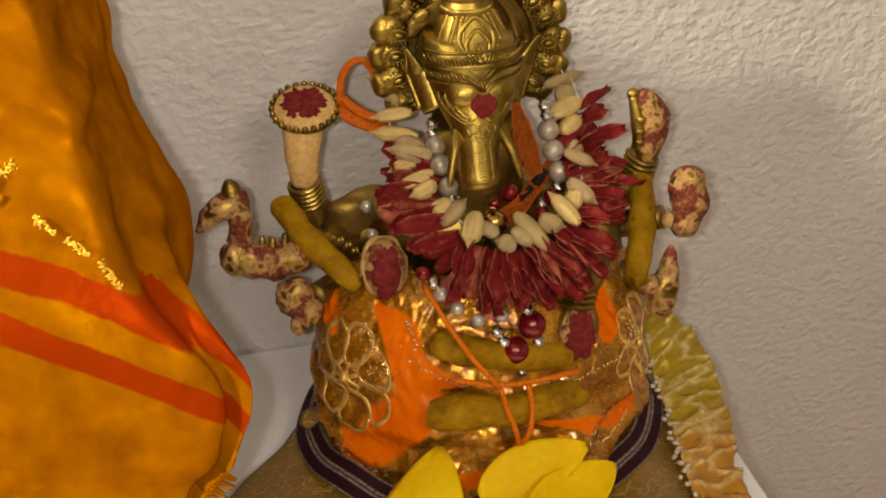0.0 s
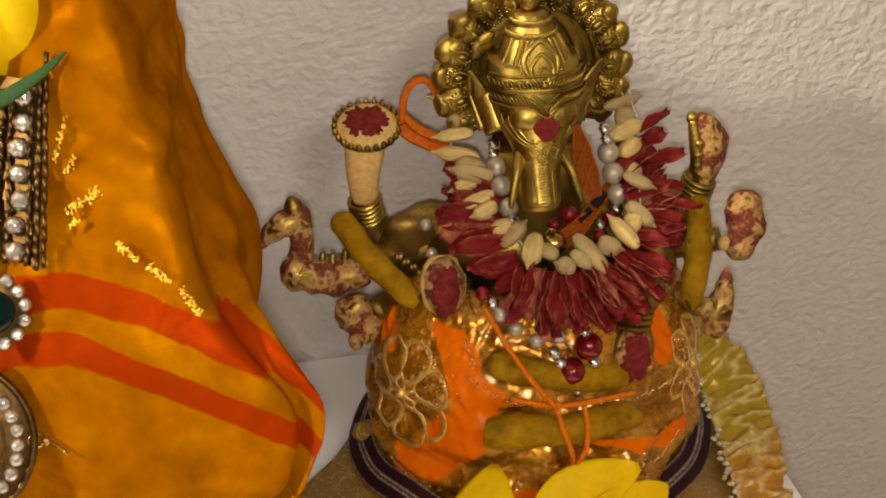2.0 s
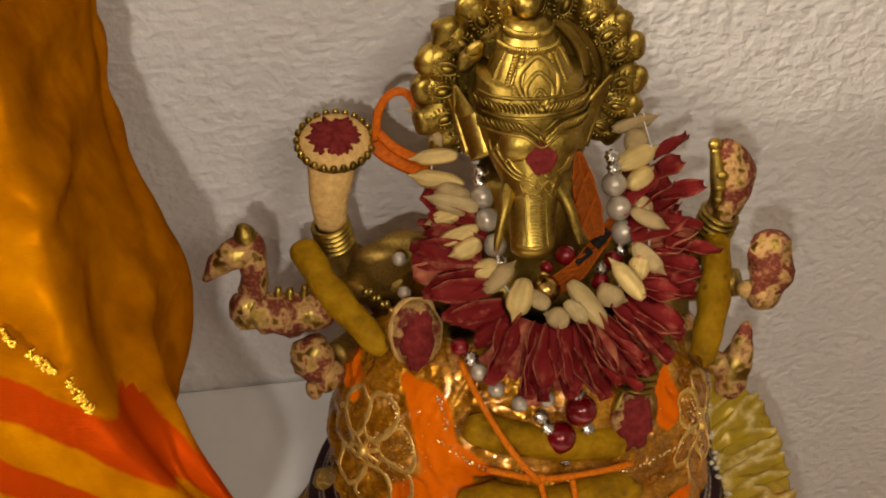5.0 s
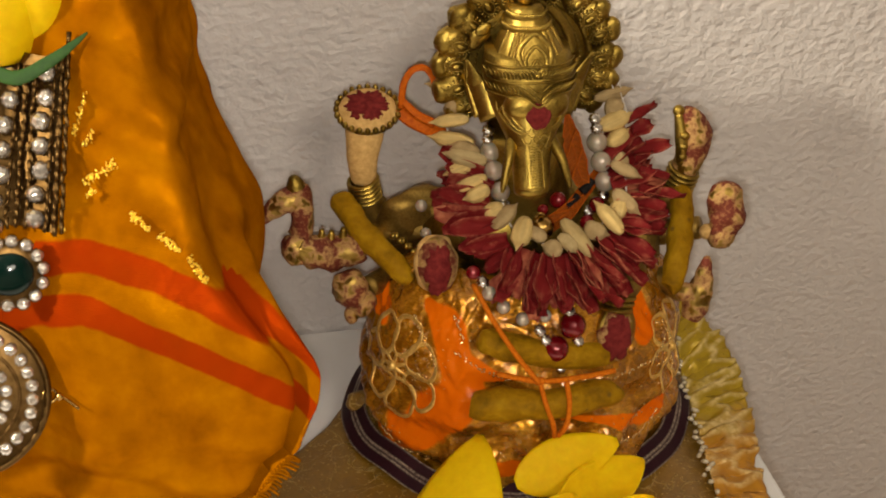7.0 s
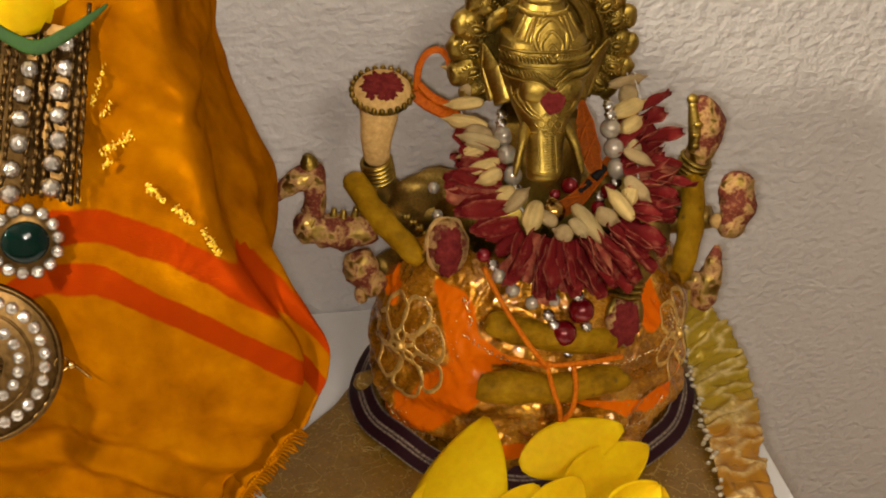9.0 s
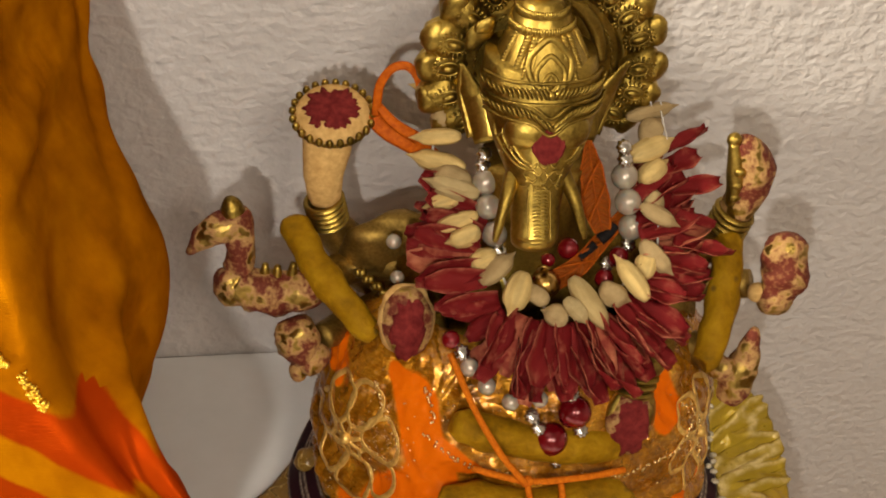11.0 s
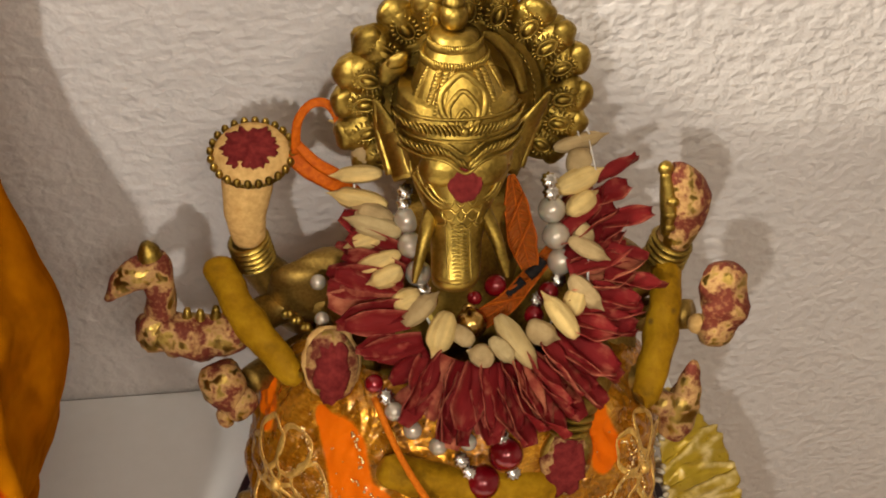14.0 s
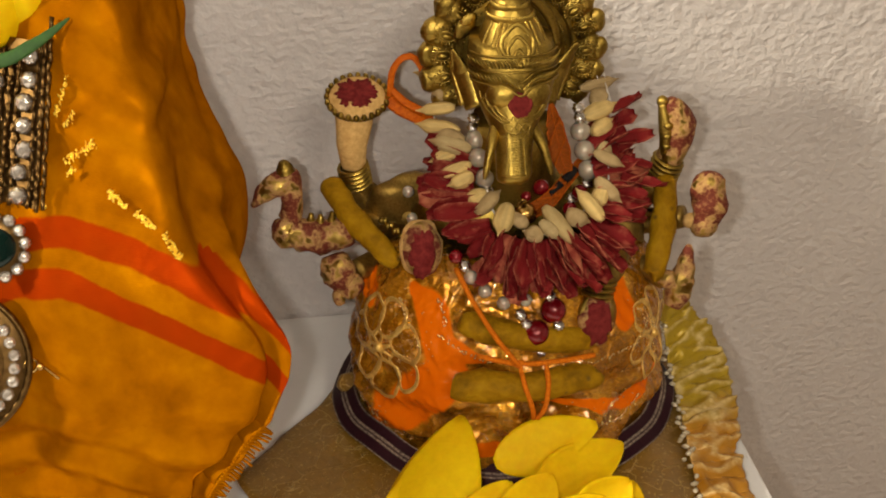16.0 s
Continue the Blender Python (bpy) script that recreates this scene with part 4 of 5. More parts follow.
s = Shape()
s.grid(pleat_at, 24, 260, 0)
s.fields["along"] = [j / 260 for j in range(261) for i in range(25)]
# mask of the painted highlights: strongest along the pleats' ridges
s.fields["crest_highlight"] = [min(1.0, (1 - abs(noise.noise((i / 24 * 1.3 + 0.4 * j / 260, j / 260 * 17, 8)))) ** 4) for j in range(261) for i in range(25)]
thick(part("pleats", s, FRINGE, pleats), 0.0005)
s = Shape()
for k in range(46):
    p = pleat_at(0.03, k / 45)
    out, rnd = (0.0, 0.0016, 0.0030, 0.0016)[k % 4], random.Random(k)
    if rnd.random() < 0.85:
        s.ell(p + Vector((-out + rnd.gauss(0, 0.0005), rnd.gauss(0, 0.0004), 0.0010)), (rnd.uniform(0.0012, 0.0022), 0.0012, 0.0011), Euler((0, 0, rnd.uniform(-1, 1))).to_matrix(), 0, 7, 5)
part("beaded_edge", s, GLASS_BEAD, pleats, "small clear beads along the edge")


# ---------------------------------------------------------------- garlands
SLOPE = Vector((0, -0.656, 0.755))


def chest(x, z, out=0.0):
    """the slope on which the garlands lie"""
    return Vector((x, -0.110 + 1.15 * (z - 0.112) + 4 * (x - 0.015) ** 2, z)) + SLOPE * out


def petal_mesh(seed):
    rnd = random.Random(seed)
    length, width, curl, twist = rnd.uniform(0.019, 0.024), rnd.uniform(0.0065, 0.0100), rnd.uniform(-0.7, 0.7), rnd.uniform(-0.6, 0.6)
    s, rim = Shape(), []
    nu, nv = 8, 10

    def at(u, v):
        w = width * (0.45 + 0.55 * math.sin(math.pi * min(1, 0.15 + v * 0.62)) ) * (1 - 0.45 * max(0, v - 0.75) / 0.25)
        a = (u - 0.5) * 2
        x, y, z = a * w * 0.5, 0.0030 * curl * (v * v * 2) + 0.0028 * abs(a) ** 2 * (1 if curl > 0 else -1), v * length
        y += 0.0010 * noise.noise((a * 2.2, v * 5, seed)) + 0.0008 * math.sin(v * 9 + seed) * a
        t = twist * v
        rim.append(max(abs(a) ** 1.5, (v - 0.55) / 0.45 if v > 0.55 else 0))
        return Vector((x * math.cos(t) - y * math.sin(t), x * math.sin(t) + y * math.cos(t), z))

    s.grid(at, nu, nv)
    top = list(s.v)
    under = [Vector(p) + Vector((0, 0.0005, 0)) for p in top]
    n = len(top)
    c = nu + 1
    s.add(under, [tuple(reversed(f)) for f in s.f])
    edge = [i for i in range(c)] + [j * c + nu for j in range(1, nv + 1)] + [nv * c + i for i in range(nu - 1, -1, -1)] + [j * c for j in range(nv - 1, 0, -1)]
    for i, k in zip(edge, edge[1:] + edge[:1]):
        s.f.append((i, i + n, k + n, k))
        s.m.append(0)
    s.fields["rim"] = rim + rim
    return s.mesh("petal", PETAL)


rose = thing("rose_petal_garland", (0.004, -0.11, 0.11), "garland of dried dark red rose petals round the statue's neck", "garland")
EXTRA_PETALS = ((-0.0187, 0.1114, -0.0322, 0.1101), (-0.0135, 0.1123, -0.0307, 0.1083), (-0.0130, 0.1107, -0.0287, 0.1056), (-0.0117, 0.1094, -0.0240, 0.1036), (-0.0131, 0.1088, -0.0179, 0.1018), (0.0455, 0.1423, 0.0613, 0.1446), (0.0442, 0.1383, 0.0560, 0.1393), (0.0460, 0.1335, 0.0636, 0.1327), (0.0448, 0.1301, 0.0614, 0.1249), (0.0447, 0.1228, 0.0610, 0.1160), (0.0396, 0.1206, 0.0533, 0.1151))
PETALS = [petal_mesh(k) for k in range(9)]
rnd = random.Random(5)
centre = Vector((0.0063, 0, 0.1234))


def ringed(radius, a, lift):
    """a place on the chest at a distance and angle from the middle of the garland"""
    x, z = radius * math.cos(a), radius * math.sin(a) * 0.715
    return chest(centre.x + x + 0.05 * z, centre.z + z + 0.047 * x, lift - 0.0022)



count = 0
for layer, (lo, hi, number, inner, lift) in enumerate(((150, 394, 50, 0.0255, 0.0005), (156, 388, 32, 0.0225, 0.0040))):
    for k in range(number):
        a = math.radians(lo + (hi - lo) * (k + rnd.uniform(-0.25, 0.25)) / (number - 1))
        reach = 1.0 + 0.22 * max(0.0, math.cos(a)) + 0.10 * max(0.0, -math.cos(a)) - 0.16 * max(0.0, math.sin(a))
        r0 = inner * reach * (1.0 if math.sin(a) > -0.5 else 0.95)
        base = ringed(r0, a, lift + rnd.uniform(-0.001, 0.0015))
        tip = ringed(r0 + 0.02, a + rnd.uniform(-0.08, 0.08), lift + rnd.uniform(-0.001, 0.005))
        if tip.x < -0.023 and tip.z < 0.1142:
            continue
        zed = (tip - base).normalized()
        normal = SLOPE
        ex = (normal - zed * normal.dot(zed)).normalized()
        ey = zed.cross(ex)
        spin = 1.15 + rnd.uniform(-0.35, 0.35)
        ex, ey = ex * math.cos(spin) + ey * math.sin(spin), ey * math.cos(spin) - ex * math.sin(spin)
        size = rnd.uniform(0.85, 1.08) * (0.92 if math.sin(a) > 0 else 1.0)
        m = Matrix((ex, ey, zed)).transposed().to_4x4()
        m.translation = base
        part("petal", PETALS[count % len(PETALS)], None, rose, m=m @ Matrix.Diagonal((size, size, size, 1)))
        count += 1
# a few petals stand out to the side beneath the pods
for k, (x0, z0, x1, z1) in enumerate(EXTRA_PETALS):
    base, tip = chest(x0, z0, 0.002), chest(x1, z1, 0.004)
    zed = (tip - base).normalized()
    ex = (SLOPE - zed * SLOPE.dot(zed)).normalized()
    ey, spin = zed.cross(ex), 1.30 + 0.20 * math.sin(k * 2.0)
    ex, ey = ex * math.cos(spin) + ey * math.sin(spin), ey * math.cos(spin) - ex * math.sin(spin)
    m = Matrix((ex, ey, zed)).transposed().to_4x4()
    m.translation = base
    size = (tip - base).length / 0.0215
    part("petal", PETALS[(k * 4 + 2) % len(PETALS)], None, rose, m=m @ Matrix.Diagonal((0.75, 0.75, size, 1)))
s = Shape()
s.tube([ringed(0.031, math.radians(a), -0.0023) for a in range(140, 402, 10)], 0.0016, 0, 8, 3, None, 0.3)
part("core", s, PETAL, rose)


def pod_mesh(seed):
    rnd = random.Random(100 + seed)
    fat, bend = rnd.uniform(0.85, 1.1), rnd.uniform(-0.0010, 0.0010)
    s = Shape()

    def at(u, v):
        a = 2 * math.pi * u
        r = 0.0036 * fat * max(0.0, math.sin(math.pi * (0.06 + 0.90 * v ** 0.85))) ** 0.62 * (1 + 0.07 * math.cos(3 * a) + 0.05 * math.cos(9 * a + seed) + 0.10 * noise.noise((math.cos(a) * 1.5, math.sin(a) * 1.5, v * 3 + seed)))
        if v > 0.74:
            r *= 1 - 0.86 * ((v - 0.74) / 0.26) ** 0.8
        return Vector((r * math.cos(a) + bend * math.sin(math.pi * v), r * math.sin(a) * 0.86, 0.0165 * (v - 0.5)))

    s.grid(at, 27, 16, 0, True, True)
    return s.mesh("pod", POD)


PODS = [pod_mesh(k) for k in range(6)]
cardamom = thing("cardamom_garland", (0.004, -0.10, 0.13), "garland of dry pale green cardamom pods on white string", "garland")
# x and z of each pod in centimetres, its lean in degrees, its length in millimetres; below zero: its point is turned inwards
POD_LEFT = ((-3.04, 15.57, -3, 15), (-2.75, 14.97, 39, 10), (-3.02, 14.47, 7, 17), (-3.02, 13.98, -4, 20), (-2.60, 13.68, -12, 14), (-2.63, 13.45, -6, 19),
            (-2.92, 13.11, 17, 13), (-2.63, 12.68, 18, 17), (-2.38, 12.40, 19, 12), (-1.81, 11.96, 23, 11), (-1.31, 11.86, 32, -15), (-0.84, 11.32, 56, 15), (-0.22, 11.37, -25, 10))
POD_RIGHT = ((0.30, 10.93, -17, 9), (1.00, 11.00, -41, 11), (1.52, 11.12, -48, 22), (2.34, 11.34, -22, 11), (2.82, 11.64, -47, -18), (3.47, 11.89, 55, 10),
             (3.84, 11.96, -41, 15), (4.04, 12.82, -25, 15), (3.96, 13.21, 74, 9), (4.03, 13.85, 19, 13), (3.99, 14.33, 9, 18), (4.22, 15.17, 2, 20), (4.09, 14.72, 33, 11))
for k, (x, z, lean, size) in enumerate(POD_LEFT + POD_RIGHT):
    x, z, a = x / 100, z / 100, math.radians(lean)
    p = chest(x, z, 0.0020 + 0.0012 * (k % 3))
    along = (chest(x + 0.01 * math.cos(a), z + 0.01 * math.sin(a)) - chest(x, z)).normalized()
    if ((along.x > 0) == (x < 0.004)) == (size > 0):
        along = -along
    normal = SLOPE
    ex = (normal - along * normal.dot(along)).normalized()
    m = Matrix((ex, along.cross(ex), along)).transposed().to_4x4()
    m.translation = p
    wide = 0.9 + 0.25 * ((k * 5) % 7) / 7
    part("pod", PODS[k % len(PODS)], None, cardamom, m=m @ Matrix.Rotation(k * 1.3, 4, "Z") @ Matrix.Diagonal((wide, wide, abs(size) / 16.5, 1)))
s = Shape()
s.tube([chest(x / 100, z / 100, 0.001) for x, z, *_ in POD_LEFT + POD_RIGHT], 0.0004, 0, 6, 4)
for x, z, x1, z1 in ((-0.0300, 0.1590, -0.0290, 0.1500), (0.0405, 0.1520, 0.0375, 0.1650), (0.0440, 0.1520, 0.0385, 0.1652), (0.0450, 0.1430, 0.0440, 0.1520)):
    s.tube([chest(x, z, 0.006), chest(x1, z1, 0.004)], 0.00025, 0, 5, 3)
part("string", s, WHITE_STRING, cardamom)


# ---------------------------------------------------------------- bead necklace
beads = thing("bead_necklace", (0.004, -0.11, 0.11), "pearl necklace with red beads and small silver spacers", "necklace")


def bead(name, place, r, mat):
    s = Shape()
    s.ell(place, r, None, 0, 22, 14)
    return part(name, s, mat, beads)


def spacer(place, r=0.0026):
    """a silver washer ringed with clear chips"""
    s = Shape()
    n = Vector((0.2, -0.6, 0.75)).normalized()
    turn = n.to_track_quat("Z", "Y").to_matrix()

    def at(u, v):
        a, b = 2 * math.pi * u, max(-1.5, min(1.5, math.pi * (v - 0.5)))
        w = r * math.cos(b) ** 0.6 * (1 + 0.12 * math.cos(9 * a))
        return Vector(place) + turn @ Vector((w * math.cos(a), w * math.sin(a), r * 0.7 * math.sin(b)))

    s.grid(at, 36, 8, 0, True, True)
    return part("spacer", s, SILVER, beads)


for x, y, z, r in ((0.0297, -0.0815, 0.1405, 0.0044), (0.0306, -0.0862, 0.1338, 0.0044), (0.0322, -0.0890, 0.1258, 0.0044),
                   (-0.0155, -0.0810, 0.1394, 0.0042), (-0.0148, -0.0858, 0.1334, 0.0042), (-0.0130, -0.0905, 0.1260, 0.0042),
                   (-0.0435, -0.0785, 0.1152, 0.0026), (-0.0430, -0.0870, 0.1070, 0.0024),
                   (-0.0234, -0.1205, 0.0970, 0.0030), (-0.0182, -0.1240, 0.0920, 0.0029), (-0.0107, -0.1268, 0.0872, 0.0029), (-0.0015, -0.1270, 0.0880, 0.0027)):
    bead("pearl", (x, y, z), r, PEARL)
for x, y, z, r in ((0.0030, -0.1298, 0.0727, 0.0058), (0.0104, -0.1272, 0.0818, 0.0056), (-0.0290, -0.1150, 0.1040, 0.0030), (-0.0099, -0.0960, 0.1190, 0.0026),
                   (0.0275, -0.0950, 0.1185, 0.0034), (0.0225, -0.0990, 0.1130, 0.0032), (0.0040, -0.0960, 0.1190, 0.0024), (0.0108, -0.0935, 0.1215, 0.0036)):
    bead("red_bead", (x, y, z), r, REDBEAD)
for p in ((0.0290, -0.0815, 0.1470), (0.0285, -0.0800, 0.1505), (0.0312, -0.0915, 0.1205), (0.0240, -0.0950, 0.1155), (-0.0160, -0.0785, 0.1440), (-0.0155, -0.0765, 0.1470), (-0.0115, -0.0935, 0.1215),
          (-0.0256, -0.1180, 0.1010), (-0.0035, -0.1280, 0.0815), (-0.0012, -0.1295, 0.0775), (0.0088, -0.1260, 0.0885), (0.0128, -0.1290, 0.0750), (0.0052, -0.1318, 0.0645)):
    spacer(p)
s = Shape()
s.ell((0.0021, -0.1030, 0.1150), 0.0050, None, 0, 18, 12)
s.ring((0.0015, -0.1015, 0.1190), (0, -0.5, 0.85), 0.0016, 0.0007, 0, 14, 6)
part("gilt_bell", s, GOLD, beads, "small polished gold ball")


# ---------------------------------------------------------------- turmeric, threads, ribbons
def root(a, b, r, bend, seed):
    rnd = random.Random(seed)
    a, b = Vector(a), Vector(b)
    pts = [a.lerp(b, q) + Vector(bend) * math.sin(math.pi * q) + Vector((rnd.uniform(-1, 1), rnd.uniform(-1, 1), rnd.uniform(-1, 1))) * 0.0006 for q in (0, 0.04, 0.2, 0.4, 0.6, 0.8, 0.96, 1)]
    s = Shape()
    s.tube(pts, [r * 0.55, r * 0.9, r * rnd.uniform(0.95, 1.1), r * rnd.uniform(0.9, 1.05), r, r * rnd.uniform(0.88, 1.05), r * 0.8, r * 0.45], 0, 16, 5, None, 0.17)
    ob = part("turmeric_root", s, ROOT)
    return tagged(ob, "dried yellow turmeric root tied to the statue", "turmeric", "turmeric roots")


root((-0.0755, -0.0625, 0.1135), (-0.0525, -0.0975, 0.0935), 0.0056, (-0.002, -0.002, 0), 1)
root((0.0712, -0.0790, 0.1130), (0.0590, -0.1085, 0.0820), 0.0054, (0.0005, -0.003, 0), 2)
root((-0.0280, -0.1270, 0.0800), (0.0295, -0.1260, 0.0640), 0.0060, (0, -0.003, -0.002), 3)
root((-0.0335, -0.1380, 0.0555), (0.0290, -0.1370, 0.0535), 0.0066, (0, -0.004, 0), 4)

s = Shape()
for pts in (((-0.0290, -0.1160, 0.0990), (-0.0235, -0.1300, 0.0900), (-0.0165, -0.1395, 0.0800), (-0.0105, -0.1425, 0.0720), (-0.0065, -0.1420, 0.0660)),
            ((-0.0230, -0.1370, 0.0690), (-0.0060, -0.1410, 0.0660), (0.0120, -0.1400, 0.0650), (0.0270, -0.1370, 0.0640)),
            ((-0.0060, -0.1420, 0.0655), (-0.0048, -0.1490, 0.0590), (-0.0026, -0.1522, 0.0520), (-0.0010, -0.1500, 0.0440)),
            ((0.0052, -0.1410, 0.0640), (0.0050, -0.1475, 0.0590), (0.0030, -0.1520, 0.0510), (0.0005, -0.1500, 0.0440))):
    s.tube(pts, 0.0011, 0, 8, 6, None, 0.15)
s.ell((-0.0062, -0.1412, 0.0662), (0.0024, 0.0018, 0.0018), None, 0, 10, 7, 0.2)
tagged(part("tying_thread", s, THREAD), "orange cotton thread knotted round the turmeric roots", "thread")

s = Shape()
front = (0, -0.81, 0.58)
s.tube([(-0.0480, -0.0560, 0.1500), (-0.0470, -0.0550, 0.1600), (-0.0430, -0.0545, 0.1660), (-0.0380, -0.0545, 0.1665), (-0.0345, -0.0560, 0.1620), (-0.0340, -0.0580, 0.1560)], 0.0015, 0, 8, 8, (front, 0.3))
s.tube([(-0.0500, -0.0550, 0.1490), (-0.0440, -0.0580, 0.1450), (-0.0360, -0.0620, 0.1420), (-0.0300, -0.0680, 0.1400)], [0.0026, 0.0034, 0.0036, 0.003], 0, 8, 8, (front, 0.2))
s.tube([(-0.0475, -0.0555, 0.1530), (-0.0420, -0.0590, 0.1480), (-0.0350, -0.0630, 0.1450)], [0.0014, 0.0018, 0.002], 0, 8, 8, (front, 0.3))
tagged(part("orange_ribbon", s, RIBBON), "orange ribbon looped behind the statue's raised arm", "ribbon")

s = Shape()
# a leaf-shaped bow and a sash: wired edges with a net of cross threads over a thin sheet
for rows, width, rungs in ((((0.0165, -0.0800, 0.1535), (0.0178, -0.0835, 0.1450), (0.0195, -0.0885, 0.1350), (0.0215, -0.0930, 0.1275)), (0.0006, 0.0034, 0.0044, 0.0024), 20),
                           (((0.0310, -0.0850, 0.1285), (0.0220, -0.0920, 0.1230), (0.0135, -0.0985, 0.1180), (0.0040, -0.1015, 0.1140)), (0.0020, 0.0024, 0.0030, 0.0030), 22)):
    mid = spline([Vector(p) for p in rows], 12)
    half = [float(w) for w in np.interp(np.linspace(0, 3, len(mid)), range(4), width)]
    normal = Vector(front)
    lines = ([], [])
    for i, p in enumerate(mid):
        along = (mid[min(i + 1, len(mid) - 1)] - mid[max(i - 1, 0)]).normalized()
        across = along.cross(normal).normalized()
        for sign, row in zip((-1, 1), lines):
            row.append(p + across * half[i] * sign + normal * 0.0008 * noise.noise((i * 0.2, sign, 1)))
    for row in lines:
        s.tube(row[::4], 0.0004, 0, 8, 5)
    s.tube([p + normal * 0.0004 for p in mid[::4]], 0.00035, 0, 8, 5)
    for k in range(rungs):
        i = int((k + 0.5) * (len(mid) - 4) / rungs)
        j = min(len(mid) - 1, i + 3)
        s.tube([lines[0][j], mid[i] + normal * 0.0004, lines[1][j]], 0.0002, 0, 5, 3)
    for i0, i1 in ((0.25, 0.55), (0.5, 0.8)):
        a_, b_ = int(i0 * len(mid)), int(i1 * len(mid))
        s.tube([lines[0][a_] + normal * 0.0008, lines[1][b_] + normal * 0.0010], 0.0005, 0, 6, 3)
    sheet = [(lines[0][i], mid[i], lines[1][i]) for i in range(len(mid))]
    s.grid(lambda u, v: sheet[int(round(v * (len(mid) - 1)))][int(round(u * 2))] - normal * 0.0006, 2, len(mid) - 1, 1)
bow = part("gauze_ribbon", s, [NET, GAUZE])
tagged(bow, "orange gauze ribbon with a black thread wrapped at the neck", "ribbon")
s = Shape()
s.tube([(0.0262, -0.0895, 0.1272), (0.0235, -0.0915, 0.1250), (0.0212, -0.0925, 0.1236)], 0.0019, 0, 10, 5, None, 0.2)
s.tube([(0.0195, -0.0935, 0.1228), (0.0165, -0.0950, 0.1208), (0.0140, -0.0960, 0.1195)], 0.0015, 0, 10, 5, None, 0.2)
part("black_binding", s, BLACK, bow, "black thread binding")


# ---------------------------------------------------------------- yellow flowers
def leafy(base, tip, normal, width, cup, seed, tipped=1.0):
    """a thick flower petal from base to tip, cupped towards normal"""
    base, tip = Vector(base), Vector(tip)
    along, length = (tip - base).normalized(), (tip - base).length
    n = (Vector(normal) - along * Vector(normal).dot(along)).normalized()
    side = along.cross(n)
    s = Shape()

    def at(u, v):
        a = (u - 0.5) * 2
        w = width * 0.5 * max(0.02, math.sin(math.pi * (0.03 + v ** 0.85 * (0.77 + 0.2 * tipped)))) ** 0.72
        h = cup * (a * a * w / width * 2 + 0.8 * (2 * v - 1) ** 2 * 0.5) + 0.0006 * noise.noise((a * 1.4, v * 2, seed))
        return base + along * (length * v) + side * (a * w) + n * h

    s.grid(at, 14, 18)
    return s


def petal_part(parent, *args, tipped=0.96):
    return thick(part("flower_petal", leafy(*args, tipped=tipped), YELLOW, parent), 0.0008)


flower = thing("yellow_flower", (-0.01, -0.17, 0.003), "bright yellow flower with broad waxy petals lying before the statue", "flower")
petal_part(flower, (-0.0655, -0.2060, 0.0130), (-0.0298, -0.1405, 0.0420), (-0.45, -0.60, 0.66), 0.040, -0.003, 1)
petal_part(flower, (-0.0190, -0.161, 0.0310), (0.0270, -0.1500, 0.0370), (0.0, -0.80, 0.60), 0.0230, -0.0015, 2, tipped=0.9)
petal_part(flower, (-0.0050, -0.1760, 0.0250), (0.0385, -0.1500, 0.0245), (0.1, -0.4, 0.9), 0.022, 0.004, 3)
petal_part(flower, (0.0060, -0.1980, 0.0240), (0.0320, -0.1800, 0.0320), (0.2, -0.6, 0.75), 0.022, 0.004, 4)
petal_part(flower, (-0.0220, -0.2000, 0.0240), (0.0020, -0.1720, 0.0320), (0.0, -0.5, 0.85), 0.023, 0.003, 5)
petal_part(flower, (-0.0400, -0.2040, 0.0240), (-0.0160, -0.1730, 0.0310), (-0.1, -0.5, 0.85), 0.022, 0.004, 6)
petal_part(flower, (-0.0100, -0.2080, 0.0260), (0.0200, -0.1890, 0.0320), (0.0, -0.6, 0.8), 0.022, 0.003, 7)
petal_part(flower, (-0.0600, -0.1900, 0.0180), (-0.0480, -0.1560, 0.0260), (-0.3, -0.4, 0.8), 0.026, 0.004, 8)
petal_part(flower, (0.0180, -0.2040, 0.0200), (0.0375, -0.1720, 0.0220), (0.3, -0.4, 0.8), 0.022, 0.004, 9)
s = Shape()
s.ell((-0.008, -0.188, 0.0140), (0.026, 0.014, 0.0140), None, 0, 20, 12, 0.05)
part("flower_heart", s, YELLOW, flower)


# ---------------------------------------------------------------- the draped figure beside it
# the unseen top's height is set to cast the slanting shadow on wall_north
ROBE_Z = (0.0, 0.05, 0.09, 0.115, 0.13, 0.14, 0.15, 0.16, 0.178, 0.196, 0.2136, 0.2357, 0.256, 0.272, 0.286)
EDGE_X = (-0.1550, -0.1450, -0.1250, -0.1070, -0.1000, -0.0985, -0.1055, -0.1130, -0.1245, -0.1285, -0.1290, -0.1290, -0.1310, -0.1400, -0.1750)
EDGE_Y = (-0.205, -0.208, -0.213, -0.213, -0.210, -0.2080, -0.2060, -0.190, -0.138, -0.115, -0.105, -0.100, -0.098, -0.100, -0.105)
RIDGE_X = (-0.1700, -0.1580, -0.1360, -0.1180, -0.1140, -0.1145, -0.1210, -0.1280, -0.1345, -0.1375, -0.1390, -0.1450, -0.1490, -0.1600, -0.1880)
RIDGE_Y = (-0.210, -0.214, -0.219, -0.220, -0.218, -0.2150, -0.2130, -0.209, -0.1990, -0.187, -0.1755, -0.1625, -0.151, -0.143, -0.135)
BACK_X = (-0.1500, -0.1450, -0.1300, -0.1190, -0.1140, -0.1120, -0.1108, -0.1115, -0.1215, -0.1275, -0.1284, -0.1288, -0.1310, -0.1410, -0.1780)
